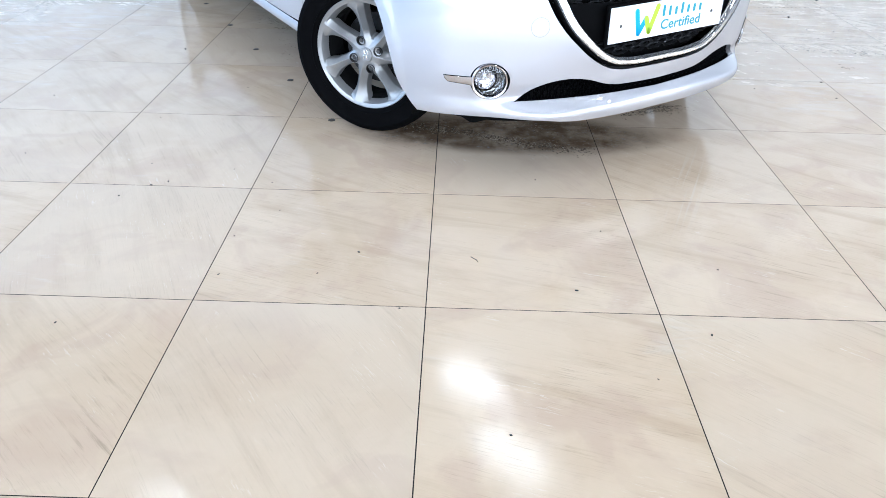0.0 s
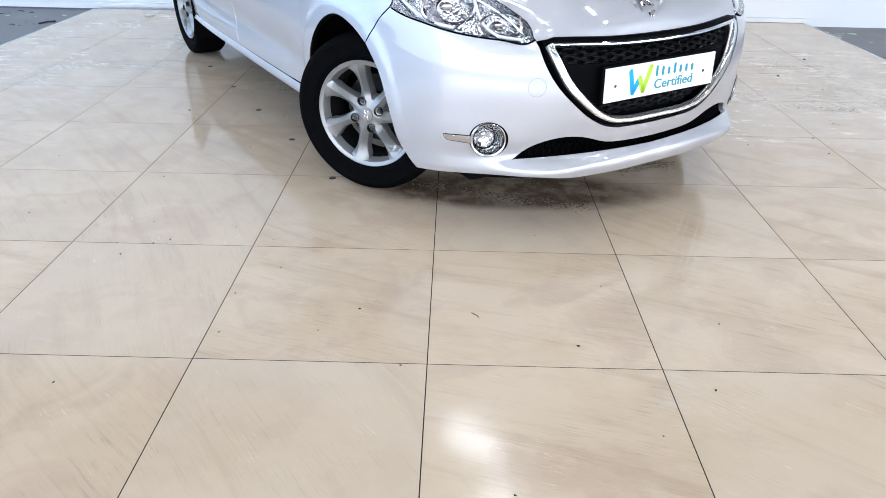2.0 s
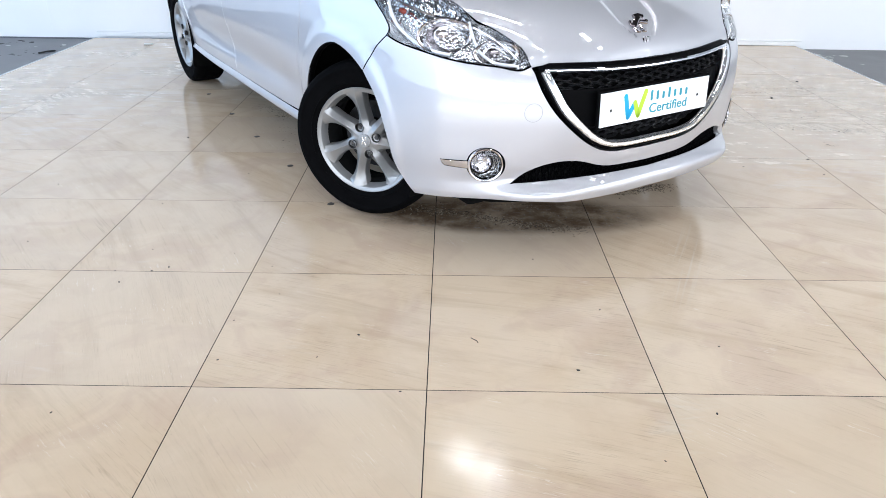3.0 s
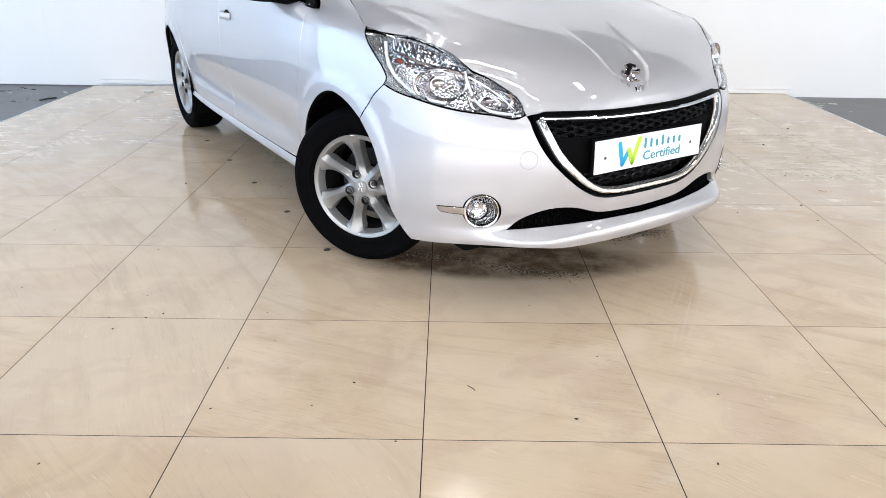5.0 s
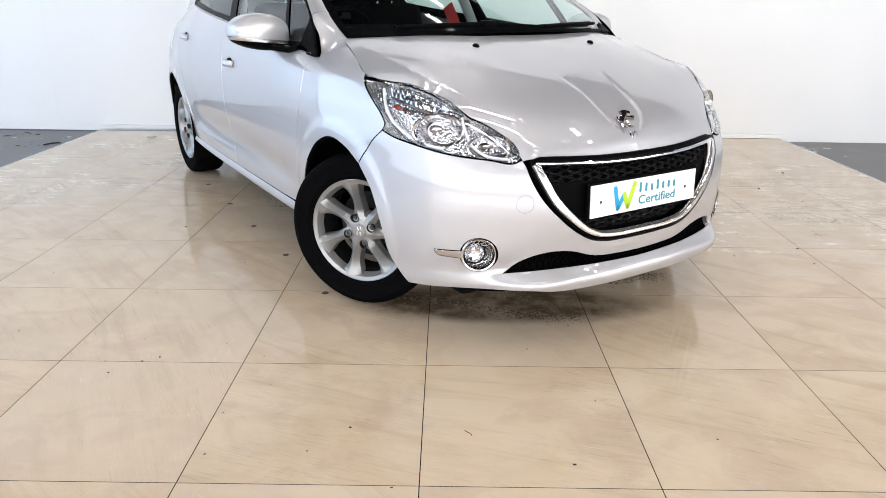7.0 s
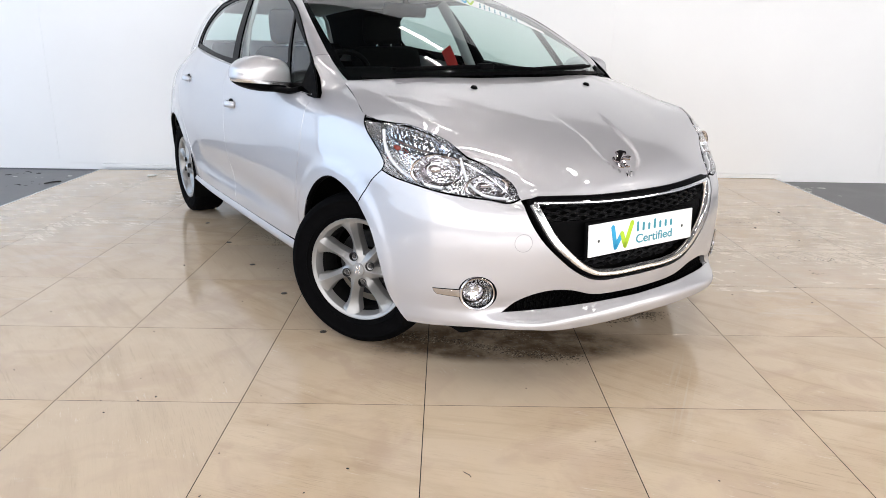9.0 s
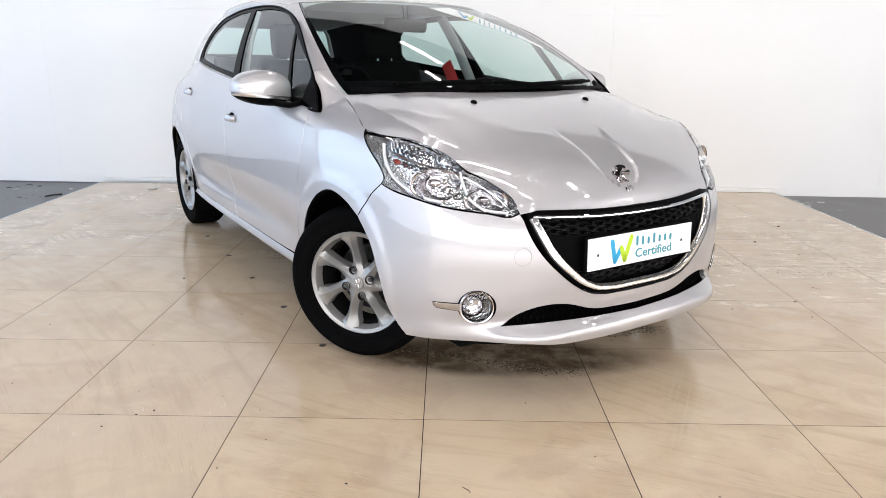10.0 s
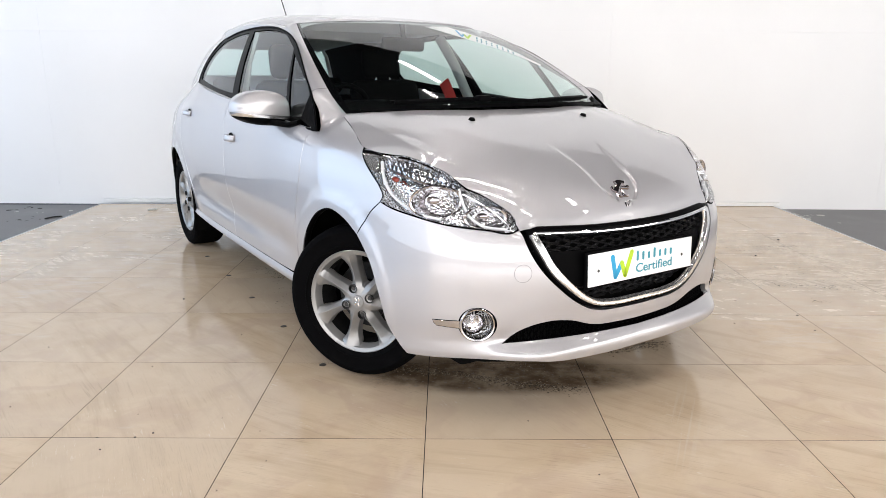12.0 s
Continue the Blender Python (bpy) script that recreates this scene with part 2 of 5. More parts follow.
BOWL = faceted(material("lamp_bowl_silver", (0.66, 0.66, 0.68), 0.10, 1.0), 32.0, 0.0028)
SATIN = material("satin_silver", (0.70, 0.70, 0.71), 0.22, 0.9)
WING = material("grey_chrome", (0.60, 0.585, 0.60), 0.10, 1.0)
GUIDE = material("white_light_guide", (0.85, 0.86, 0.88), 0.2, 0.0, 0.5)
BLACK_GLOSS = material("gloss_black_plastic", (0.002, 0.002, 0.0023), 0.25, spec=0.02)
GRILLE_BLACK = material("grille_gloss_black", (0.017, 0.017, 0.018), 0.30, spec=0.6)
BLACK = material("black_plastic", (0.0022, 0.0022, 0.0025), 0.5, spec=0.02, vary=0.2, scale=40, bump=0.15, bump_scale=400)
# near-black, also stands in for the dark hollow behind grille and intake
VOID = material("void_black_liner", (0.003, 0.003, 0.003), 0.9, spec=0.05, vary=0.2)
# inner rim kept near-black: the shade behind the spokes is in its colour
BARREL = material("shaded_rim_metal", (0.008, 0.008, 0.008), 0.7, 0.0, spec=0.1, vary=0.3, scale=30)
JOINT = material("shadowed_joint", (0.26, 0.26, 0.265), 0.6)
BOLT = material("dull_bolt_steel", (0.075, 0.074, 0.072), 0.45, 0.7, vary=0.2)
TRIM_CHROME = material("bright_trim_chrome", (0.93, 0.93, 0.935), 0.13, 0.9)
IRON = material("brake_iron", (0.05, 0.05, 0.05), 0.45, 0.9, vary=0.3, scale=60)
FABRIC = material("dark_seat_fabric", (0.003, 0.003, 0.0032), 0.9, spec=0.05, vary=0.2, scale=60, bump=0.3, bump_scale=500)
TRIM_GREY = material("grey_headliner", (0.42, 0.42, 0.41), 0.9, vary=0.05, bump=0.2, bump_scale=500)
RED = material("red_cloth", (0.42, 0.025, 0.02), 0.7, vary=0.15, bump=0.2, bump_scale=400)
PLATE = material("white_plate", (0.86, 0.87, 0.88), 0.22, vary=0.01)
TEAL = material("teal_ink", (0.02, 0.25, 0.33), 0.35)
BLUE = material("blue_ink", (0.01, 0.33, 0.60), 0.35)
GREEN = material("lime_ink", (0.42, 0.62, 0.02), 0.35)
ORANGE = material("amber_bulb", (0.26, 0.035, 0.02), 0.25)
WINDOW = clear_glass("green_tinted_glass", (0.75, 0.875, 0.85), 1.0, 1.36)
LENS = clear_glass("lamp_lens", (0.93, 0.94, 0.95), 1.0, 1.45)
BANNER = material("banner_film", (0.80, 0.83, 0.83), 0.35, vary=0.03)
LAMP_GREY = faceted(material("grey_lamp_bowl", (0.36, 0.36, 0.365), 0.20, 0.9), 150.0, 0.002)
LIGHT = glow("lamp_diffuser", (1.0, 0.985, 0.955), 37.0)
SPECK = material("black_grit", (0.02, 0.018, 0.016), 0.8)
PALE_MUD = material("pale_dried_mud", (0.40, 0.33, 0.24), 0.9, spec=0.1, vary=0.25, scale=30)
BROWN_MUD = material("brown_dried_mud", (0.06, 0.045, 0.032), 0.9, spec=0.1, vary=0.3, scale=30)
SCRAP = material("grey_paper_scrap", (0.55, 0.54, 0.52), 0.8, vary=0.2)
RUBBER_CAP = material("floor_cap", (0.05, 0.04, 0.03), 0.6, vary=0.3, scale=80)

# ---- the car's curves ----


def spline(xs, ys):
    """A smooth curve through the points (numbers or tuples), with the end slopes continued."""
    xs = [float(x) for x in xs]
    many = isinstance(ys[0], (tuple, list))
    cols = [[float(v) for v in c] for c in (zip(*ys) if many else [ys])]
    n = len(xs)
    slopes = []
    for c in cols:
        d = [(c[i + 1] - c[i]) / (xs[i + 1] - xs[i]) for i in range(n - 1)]
        m = [d[0]]
        for i in range(1, n - 1):
            a, b = xs[i] - xs[i - 1], xs[i + 1] - xs[i]
            m.append((d[i - 1] * b + d[i] * a) / (a + b))
        slopes.append(m + [d[-1]])

    def f(x):
        i = 0
        while i < n - 2 and x > xs[i + 1]:
            i += 1
        w = xs[i + 1] - xs[i]
        t = (x - xs[i]) / w
        out = []
        for c, m in zip(cols, slopes):
            if t < 0:
                out.append(c[i] + m[i] * (x - xs[i]))
            elif t > 1:
                out.append(c[i + 1] + m[i + 1] * (x - xs[i + 1]))
            else:
                r = 1 - t
                out.append((1 + 2 * t) * r * r * c[i] + t * r * r * w * m[i] + t * t * (3 - 2 * t) * c[i + 1] - t * t * r * w * m[i + 1])
        return tuple(out) if many else out[0]
    return f


# half plan of the car at bumper height, from the nose's middle round to the tail's middle
PLAN = [(0.690, 0.0), (0.674, 0.264), (0.622, 0.45), (0.545, 0.60), (0.43, 0.715), (0.25, 0.80), (0.0, 0.846),
        (-0.4, 0.866), (-1.2, 0.870), (-2.0, 0.866), (-2.5, 0.846), (-2.85, 0.79), (-3.08, 0.66), (-3.19, 0.40), (-3.21, 0.0)]
STATIONS = [0.0]
for (xa, ya), (xb, yb) in zip(PLAN, PLAN[1:]):
    STATIONS.append(STATIONS[-1] + math.hypot(xb - xa, yb - ya))
plan_curve = spline([-STATIONS[2], -STATIONS[1]] + STATIONS + [STATIONS[-1] + STATIONS[1]],
                    [(0.622, -0.45), (0.674, -0.264)] + PLAN + [(-3.19, -0.4)])
LEVELS = [0.17, 0.2, 0.222, 0.25, 0.278, 0.33, 0.42, 0.52, 0.62, 0.72, 0.82, 0.9, 0.95, 0.99]
# how far the skin lies inside the plan, per station (rows) and height (columns)
INSET = [
    (0.060, -0.004, -0.014, -0.013, 0.012, 0.010, 0.000, 0.000, 0.025, 0.100, 0.250, 0.400, 0.500, 0.600),
    (0.055, -0.010, -0.020, -0.019, 0.012, 0.010, 0.000, 0.000, 0.025, 0.100, 0.250, 0.400, 0.500, 0.600),
    (0.045, -0.024, -0.036, -0.035, 0.012, 0.006, 0.000, 0.000, 0.020, 0.090, 0.220, 0.380, 0.480, 0.580),
    (0.055, 0.018, 0.006, 0.004, 0.010, 0.004, 0.000, 0.000, 0.016, 0.070, 0.190, 0.340, 0.440, 0.540),
    (0.055, 0.016, 0.008, 0.006, 0.006, 0.002, 0.000, 0.002, 0.014, 0.045, 0.115, 0.250, 0.350, 0.450),
    (0.037, 0.020, 0.015, 0.013, 0.010, 0.004, 0.000, 0.004, 0.012, 0.024, 0.058, 0.140, 0.220, 0.320),
    (0.052, 0.040, 0.034, 0.027, 0.021, 0.012, 0.004, 0.000, 0.002, 0.008, 0.028, 0.085, 0.185, 0.290),
    (0.062, 0.050, 0.044, 0.038, 0.033, 0.026, 0.014, 0.002, 0.000, 0.002, 0.012, 0.036, 0.075, 0.150),
    (0.062, 0.050, 0.044, 0.038, 0.034, 0.030, 0.020, 0.006, 0.000, 0.000, 0.008, 0.020, 0.038, 0.062),
    (0.062, 0.052, 0.048, 0.044, 0.040, 0.036, 0.026, 0.010, 0.002, 0.000, 0.008, 0.020, 0.036, 0.056),
    (0.075, 0.066, 0.062, 0.058, 0.054, 0.047, 0.036, 0.022, 0.010, 0.002, 0.010, 0.026, 0.050, 0.085),
    (0.063, 0.040, 0.030, 0.022, 0.016, 0.010, 0.000, 0.000, 0.000, 0.010, 0.030, 0.060, 0.100, 0.150),
    (0.063, 0.040, 0.030, 0.022, 0.016, 0.010, 0.000, 0.000, 0.010, 0.020, 0.050, 0.080, 0.120, 0.160),
    (0.063, 0.040, 0.027, 0.014, 0.005, 0.000, 0.000, 0.000, 0.010, 0.030, 0.050, 0.070, 0.085, 0.100),
    (0.063, 0.040, 0.027, 0.014, 0.005, 0.000, 0.000, 0.000, 0.010, 0.030, 0.050, 0.070, 0.085, 0.100)]
inset_rows = [spline(LEVELS, row) for row in INSET]


def skin(s, z):
    """A point of the car's lower skin (its left half, Y > 0): s metres round the plan from the nose, at height z."""
    X, Y = plan_curve(s)
    e = 0.004
    a, b = plan_curve(s - e), plan_curve(s + e)
    tx, ty = b[0] - a[0], b[1] - a[1]
    n = math.hypot(tx, ty)
    i = 0
    while i < len(STATIONS) - 2 and s > STATIONS[i + 1]:
        i += 1
    lo, hi = max(0, i - 1), min(len(STATIONS), i + 3)
    d = spline(STATIONS[lo:hi], [r(z) for r in inset_rows[lo:hi]])(s)
    # flared edge round the wheel openings
    for mid in (1.289, 3.80):
        e = math.hypot((s - mid) / 0.30, (z - 0.30) / 0.36)
        if e < 1.6:
            d -= 0.007 / (1 + math.exp((e - 1.15) / 0.022))
    return (X - ty / n * d, Y + tx / n * d, z)


LAMP_TOP = [(1.168, .884), (1.104, .876), (1.058, .870), (1.010, .866), (.980, .869), (.924, .859), (.839, .839), (.762, .814), (.722, .789), (.700, .774), (.641, .755), (.565, .7265), (.515, .694), (.497, .652)]
HOOD_X = [-0.28, -0.10, 0.10, 0.30, 0.45, 0.56, 0.62, 0.66]
HOOD_Y = [0.0, 0.20, 0.40, 0.55, 0.68, 0.78]
HOOD_Z = [
    (1.040, 1.037, 1.025, 1.010, .990, .950), (1.003, 1.000, .990, .975, .952, .915), (.952, .950, .940, .922, .893, .870),
    (.882, .879, .872, .855, .820, .775), (.815, .808, .792, .757, .690, .64), (.747, .735, .700, .615, .55, .52),
    (.665, .655, .615, .560, .50, .46), (.600, .585, .550, .500, .45, .40)]
hood_rows = [spline([-0.4, -0.2] + HOOD_Y, [r[2], r[1], *r]) for r in HOOD_Z]


def hood_terms(X, Y):
    return np.stack([X ** i * Y ** (2 * j) for i in range(7) for j in range(4) if i + j <= 7], -1)


# one fair, lump-free sheet through the rows above
hood_rim = np.array([skin(a[0] + (b[0] - a[0]) * k, a[1] + (b[1] - a[1]) * k) for a, b in zip(LAMP_TOP[1:], LAMP_TOP[2:]) for k in (0, .5)])
hood_net = np.array([(X, Y, float(spline(HOOD_X, [r(Y) for r in hood_rows])(X))) for X in np.linspace(-0.30, 0.66, 49) for Y in np.linspace(0, 0.78, 40)
                     if Y <= np.interp(X, [-.28, -.1, .066, .127, .186, .272, .35, .406, .46, .508, .574, .64], [.72, .76, .75, .68, .64, .58, .54, .52, .48, .44, .40, .40])])
hood_net = np.concatenate([hood_net] + [hood_rim] * 12)
hood_fair = np.linalg.lstsq(hood_terms(hood_net[:, 0], hood_net[:, 1]), hood_net[:, 2], rcond=None)[0]


def hood_skin(X, Y):
    return (X, Y, float(hood_terms(np.float64(X), np.float64(Y)) @ hood_fair))


def screen_skin(a, b):
    """The windscreen: a from -1 to 1 across it, b from 0 at its foot to 1 at the roof."""
    c = 1 - a * a
    lo = (-0.253 + 0.21 * c, 0.70 * a, 0.985 + 0.012 * c)
    hi = (-1.06 + 0.10 * c, 0.548 * a, 1.374 + 0.022 * c)
    k = 0.10 * b * (1 - b)
    return (lo[0] + (hi[0] - lo[0]) * b + 0.42 * k, lo[1] + (hi[1] - lo[1]) * b + a * 0.10 * b * (1 - b), lo[2] + (hi[2] - lo[2]) * b + 0.9 * k)


roof_mid = spline([-2.98, -2.7, -2.2, -1.7, -1.3, -0.96], [1.362, 1.402, 1.442, 1.456, 1.440, 1.396])
roof_half = spline([-2.98, -2.7, -2.2, -1.6, -1.0], [0.375, 0.448, 0.552, 0.585, 0.548])


def roof_skin(X, a):
    return (X, a * roof_half(X), roof_mid(X) - 0.018 * a * a - 0.042 * a ** 8)


def side_skin(X, z):
    """The window side above the belt line."""
    k = (z - 0.93) / 0.455
    return (X, 0.80 - 0.13 * k - 0.09 * k * k - 0.045 * max(0.0, -X - 1.5) ** 2, z)

# ---- mesh helpers ----


def mesh_object(name, bm, mat, parent=None, label="", smooth=True, flat_angle=None):
    me = bpy.data.meshes.new(name)
    bm.normal_update()
    if smooth:
        for f in bm.faces:
            f.smooth = True
        if flat_angle:
            for e in bm.edges:
                if len(e.link_faces) == 2 and e.calc_face_angle(0) > radians(flat_angle):
                    e.smooth = False
    bm.to_mesh(me)
    bm.free()
    me.materials.append(mat)
    ob = new(name, me)
    if parent is not None:
        ob.parent = parent
    if label:
        tagged(ob, label)
    return ob


def part(name, bm, mat, parent, label="", smooth=True, flat_angle=35):
    return mesh_object(name, bm, mat, parent, label, smooth, flat_angle)


def box_bm(x0, y0, z0, x1, y1, z1, bevel=0.0, seg=2):
    bm = bmesh.new()
    bmesh.ops.create_cube(bm, size=1)
    bmesh.ops.transform(bm, verts=bm.verts, matrix=Matrix.Translation(((x0 + x1) / 2, (y0 + y1) / 2, (z0 + z1) / 2)) @ Matrix.Diagonal((x1 - x0, y1 - y0, z1 - z0, 1)))
    if bevel:
        bmesh.ops.bevel(bm, geom=bm.edges[:], offset=bevel, segments=seg, affect="EDGES", profile=0.5)
    return bm


def move(bm, m):
    bmesh.ops.transform(bm, verts=bm.verts, matrix=m)
    return bm


def revolve_bm(profile, seg=48, closed=False):
    """A surface of revolution round the z axis from (radius, height) pairs."""
    bm = bmesh.new()
    rings = []
    for r, h in profile:
        rings.append([bm.verts.new((r * math.cos(2 * math.pi * i / seg), r * math.sin(2 * math.pi * i / seg), h)) for i in range(seg)])
    pairs = list(zip(rings, rings[1:])) + ([(rings[-1], rings[0])] if closed else [])
    for a, c in pairs:
        for i in range(seg):
            bm.faces.new((a[i], a[(i + 1) % seg], c[(i + 1) % seg], c[i]))
    bmesh.ops.remove_doubles(bm, verts=bm.verts, dist=1e-5)
    bmesh.ops.recalc_face_normals(bm, faces=bm.faces)
    return bm


def sweep_bm(path, ups, profile, closed=False, breadths=None):
    """A bar along a path of 3D points; ups are directions out of the surface; profile: (sideways, out) pairs."""
    bm = bmesh.new()
    path = [Vector(p) for p in path]
    rings = []
    n = len(path)
    for i, p in enumerate(path):
        a = path[(i - 1) % n] if (closed or i) else p
        c = path[(i + 1) % n] if (closed or i < n - 1) else p
        t = (c - a).normalized()
        u = Vector(ups[i])
        side = t.cross(u).normalized()
        u = side.cross(t).normalized()
        k = breadths[i] if breadths else 1.0
        rings.append([bm.verts.new(p + side * x * k + u * y) for x, y in profile])
    m = len(profile)
    for i in range(n if closed else n - 1):
        a, c = rings[i], rings[(i + 1) % n]
        for j in range(m):
            bm.faces.new((a[j], a[(j + 1) % m], c[(j + 1) % m], c[j]))
    if not closed:
        bm.faces.new(rings[0])
        bm.faces.new(rings[-1][::-1])
    bmesh.ops.recalc_face_normals(bm, faces=bm.faces)
    return bm


def oval(rx, ry, n=10):
    return [(rx * math.cos(2 * math.pi * i / n), ry * math.sin(2 * math.pi * i / n)) for i in range(n)]


def curve_points(pts, step):
    """A smooth open line through the points, cut into short pieces."""
    if len(pts) == 2:
        n = max(1, int(math.dist(*pts) / step))
        return [tuple(np.array(pts[0]) + (np.array(pts[1]) - np.array(pts[0])) * i / n) for i in range(n + 1)]
    us = [0.0]
    for a, c in zip(pts, pts[1:]):
        us.append(us[-1] + math.dist(a, c))
    f = spline(us, pts)
    n = max(2, int(us[-1] / step))
    return [tuple(f(us[-1] * i / n)) for i in range(n + 1)]


def outline(*segments, step=0.02, shrink=0.0):
    """A closed outline from smooth pieces that meet in corners; shrunk by the half gap."""
    loop = []
    for seg in segments:
        loop += curve_points(list(seg), step)[:-1] if len(seg) > 1 else list(seg)
    return inset(loop, shrink) if shrink else loop


def inset(loop, d):
    p = np.array(loop)
    area = 0.5 * np.sum(p[:, 0] * np.roll(p[:, 1], -1) - np.roll(p[:, 0], -1) * p[:, 1])
    t = np.roll(p, -1, 0) - np.roll(p, 1, 0)
    t /= np.maximum(np.linalg.norm(t, axis=1), 1e-9)[:, None]
    nrm = np.stack([-t[:, 1], t[:, 0]], 1) * (1 if area > 0 else -1)
    return [tuple(q) for q in p + nrm * d]


def inside(px, py, loop):
    p = np.array(loop)
    q = np.roll(p, -1, 0)
    res = np.zeros(len(px), bool)
    for (xa, ya), (xb, yb) in zip(p, q):
        if ya != yb:
            cross = ((ya > py) != (yb > py)) & (px < (xb - xa) * (py - ya) / (yb - ya) + xa)
            res ^= cross
    return res


def ellipse(cx, cy, rx, ry, n=32):
    return [(cx + rx * math.cos(2 * math.pi * i / n), cy + ry * math.sin(2 * math.pi * i / n)) for i in range(n)]


def normal_of(fn, u, v):
    e = 0.003
    p = Vector(fn(u, v))
    n = (Vector(fn(u + e, v)) - Vector(fn(u - e, v))).cross(Vector(fn(u, v + e)) - Vector(fn(u, v - e))).normalized()
    core = Vector((min(max(p.x, -2.4), 0.0), 0, min(0.55, p.z - 0.02)))
    return n if n.dot(p - core) > 0 else -n


def pushed(fn, d):
    """The same skin, d metres further out."""
    def g(u, v):
        return tuple(Vector(fn(u, v)) + normal_of(fn, u, v) * d)
    return g


def panel(name, loop, fn, mat, parent, holes=(), step=0.03, depth=0.012, label="", hole_depth=None):
    """A sheet with the given outline and holes, laid on the skin fn, with its rim folded in."""
    from mathutils.geometry import delaunay_2d_cdt
    loops = [loop, *holes]
    pts, edges = [], []
    for lp in loops:
        k = len(pts)
        pts += [tuple(map(float, q)) for q in lp]
        edges += [(k + i, k + (i + 1) % len(lp)) for i in range(len(lp))]
    rim = np.array(pts)
    lo, hi = np.array(loop).min(0), np.array(loop).max(0)
    gx, gy = np.meshgrid(np.arange(lo[0] + step / 2, hi[0], step), np.arange(lo[1] + step / 2, hi[1], step))
    gx, gy = gx.ravel(), gy.ravel()
    keep = inside(gx, gy, loop)
    for h in holes:
        keep &= ~inside(gx, gy, h)
    gx, gy = gx[keep], gy[keep]
    if len(gx):
        far = np.min((gx[:, None] - rim[None, :, 0]) ** 2 + (gy[:, None] - rim[None, :, 1]) ** 2, axis=1) > (0.45 * step) ** 2
        pts += list(zip(map(float, gx[far]), map(float, gy[far])))
    vs, _, fs, *_ = delaunay_2d_cdt([Vector(q) for q in pts], edges, [], 0, 1e-6)
    v2 = np.array([tuple(v) for v in vs])
    tri = np.array([f[:] for f in fs if len(f) == 3])
    c = v2[tri].mean(1)
    ok = inside(c[:, 0], c[:, 1], loop)
    for h in holes:
        ok &= ~inside(c[:, 0], c[:, 1], h)
    tri = tri[ok]
    P3 = [Vector(fn(*q)) for q in v2]
    N3 = [normal_of(fn, *q) for q in v2]
    faces = []
    for a, d, e in tri:
        n = (P3[d] - P3[a]).cross(P3[e] - P3[a])
        faces.append((a, d, e) if n.dot(N3[a]) > 0 else (a, e, d))
    verts, normals = [tuple(p) for p in P3], [tuple(n) for n in N3]
    for li, lp in enumerate(loops):
        dd = depth if li == 0 or hole_depth is None else hole_depth
        if not dd:
            continue
        k, m = len(verts), len(lp)
        L3 = [Vector(fn(*q)) for q in lp]
        LN = [normal_of(fn, *q) for q in lp]
        mid = sum(L3, Vector()) / m
        flip = 1 if li == 0 else -1
        for i in range(m):
            t = L3[(i + 1) % m] - L3[i - 1]
            out = t.cross(LN[i]).normalized()
            if out.dot(L3[i] - mid) * flip < 0:
                out = -out
            verts += [tuple(L3[i]), tuple(L3[i] - LN[i] * dd)]
            normals += [tuple((out * 0.8 + LN[i] * 0.6).normalized()), tuple(out)]
        for i in range(m):
            a, d = k + 2 * i, k + 2 * ((i + 1) % m)
            faces.append((a, d, d + 1, a + 1))
    me = bpy.data.meshes.new(name)
    me.from_pydata(verts, [], [tuple(int(i) for i in f) for f in faces])
    me.polygons.foreach_set("use_smooth", [True] * len(me.polygons))
    me.normals_split_custom_set_from_vertices(normals)
    me.materials.append(mat)
    me.update()
    ob = new(name, me)
    ob.parent = parent
    if label:
        tagged(ob, label)
    return ob


def sides(fn, sign):
    """The skin on one flank: sign -1 for the car's right, 1 for its left."""
    def g(u, v):
        x, y, z = fn(u, v)
        return (x, sign * y, z)
    return g

# ---- the hall ----
STAND_X, BACK, HALL_L, HALL_R, HALL_FRONT, HALL_END, TOP, WALL_TOP, LOW = 3.0, 4.76, -7.8, 7.8, -7.0, 12.0, 5.62, 4.05, -0.028


def structure(name, bm, mat, label, category):
    return tagged(mesh_object(name, bm, mat, None, "", False), label, category, "", "structure")


structure("ground", box_bm(HALL_L - 0.2, HALL_FRONT - 0.2, LOW - 0.2, HALL_R + 0.2, HALL_END + 0.2, LOW), CONCRETE, "dark grey worn concrete hall floor", "floor")
WALL_TURN = Matrix.Translation((0, BACK, 0)) @ Matrix.Rotation(radians(-0.9), 4, "Z")
back_wall = structure("wall_back", move(box_bm(HALL_L - 0.2, 0.004, LOW, HALL_R + 0.1, 0.2, WALL_TOP), WALL_TURN), WALL, "bright white painted panel wall behind the car", "wall")
structure("wall_end", box_bm(HALL_L, HALL_END, LOW, HALL_R, HALL_END + 0.2, TOP), CONCRETE, "dark far wall of the hall behind the partition", "wall")


def joined(*pieces):
    """Several closed pieces of one wall in one bmesh."""
    bm = bmesh.new()
    for piece in pieces:
        me = bpy.data.meshes.new("piece")
        piece.to_mesh(me)
        piece.free()
        bm.from_mesh(me)
        bpy.data.meshes.remove(me)
    return bm


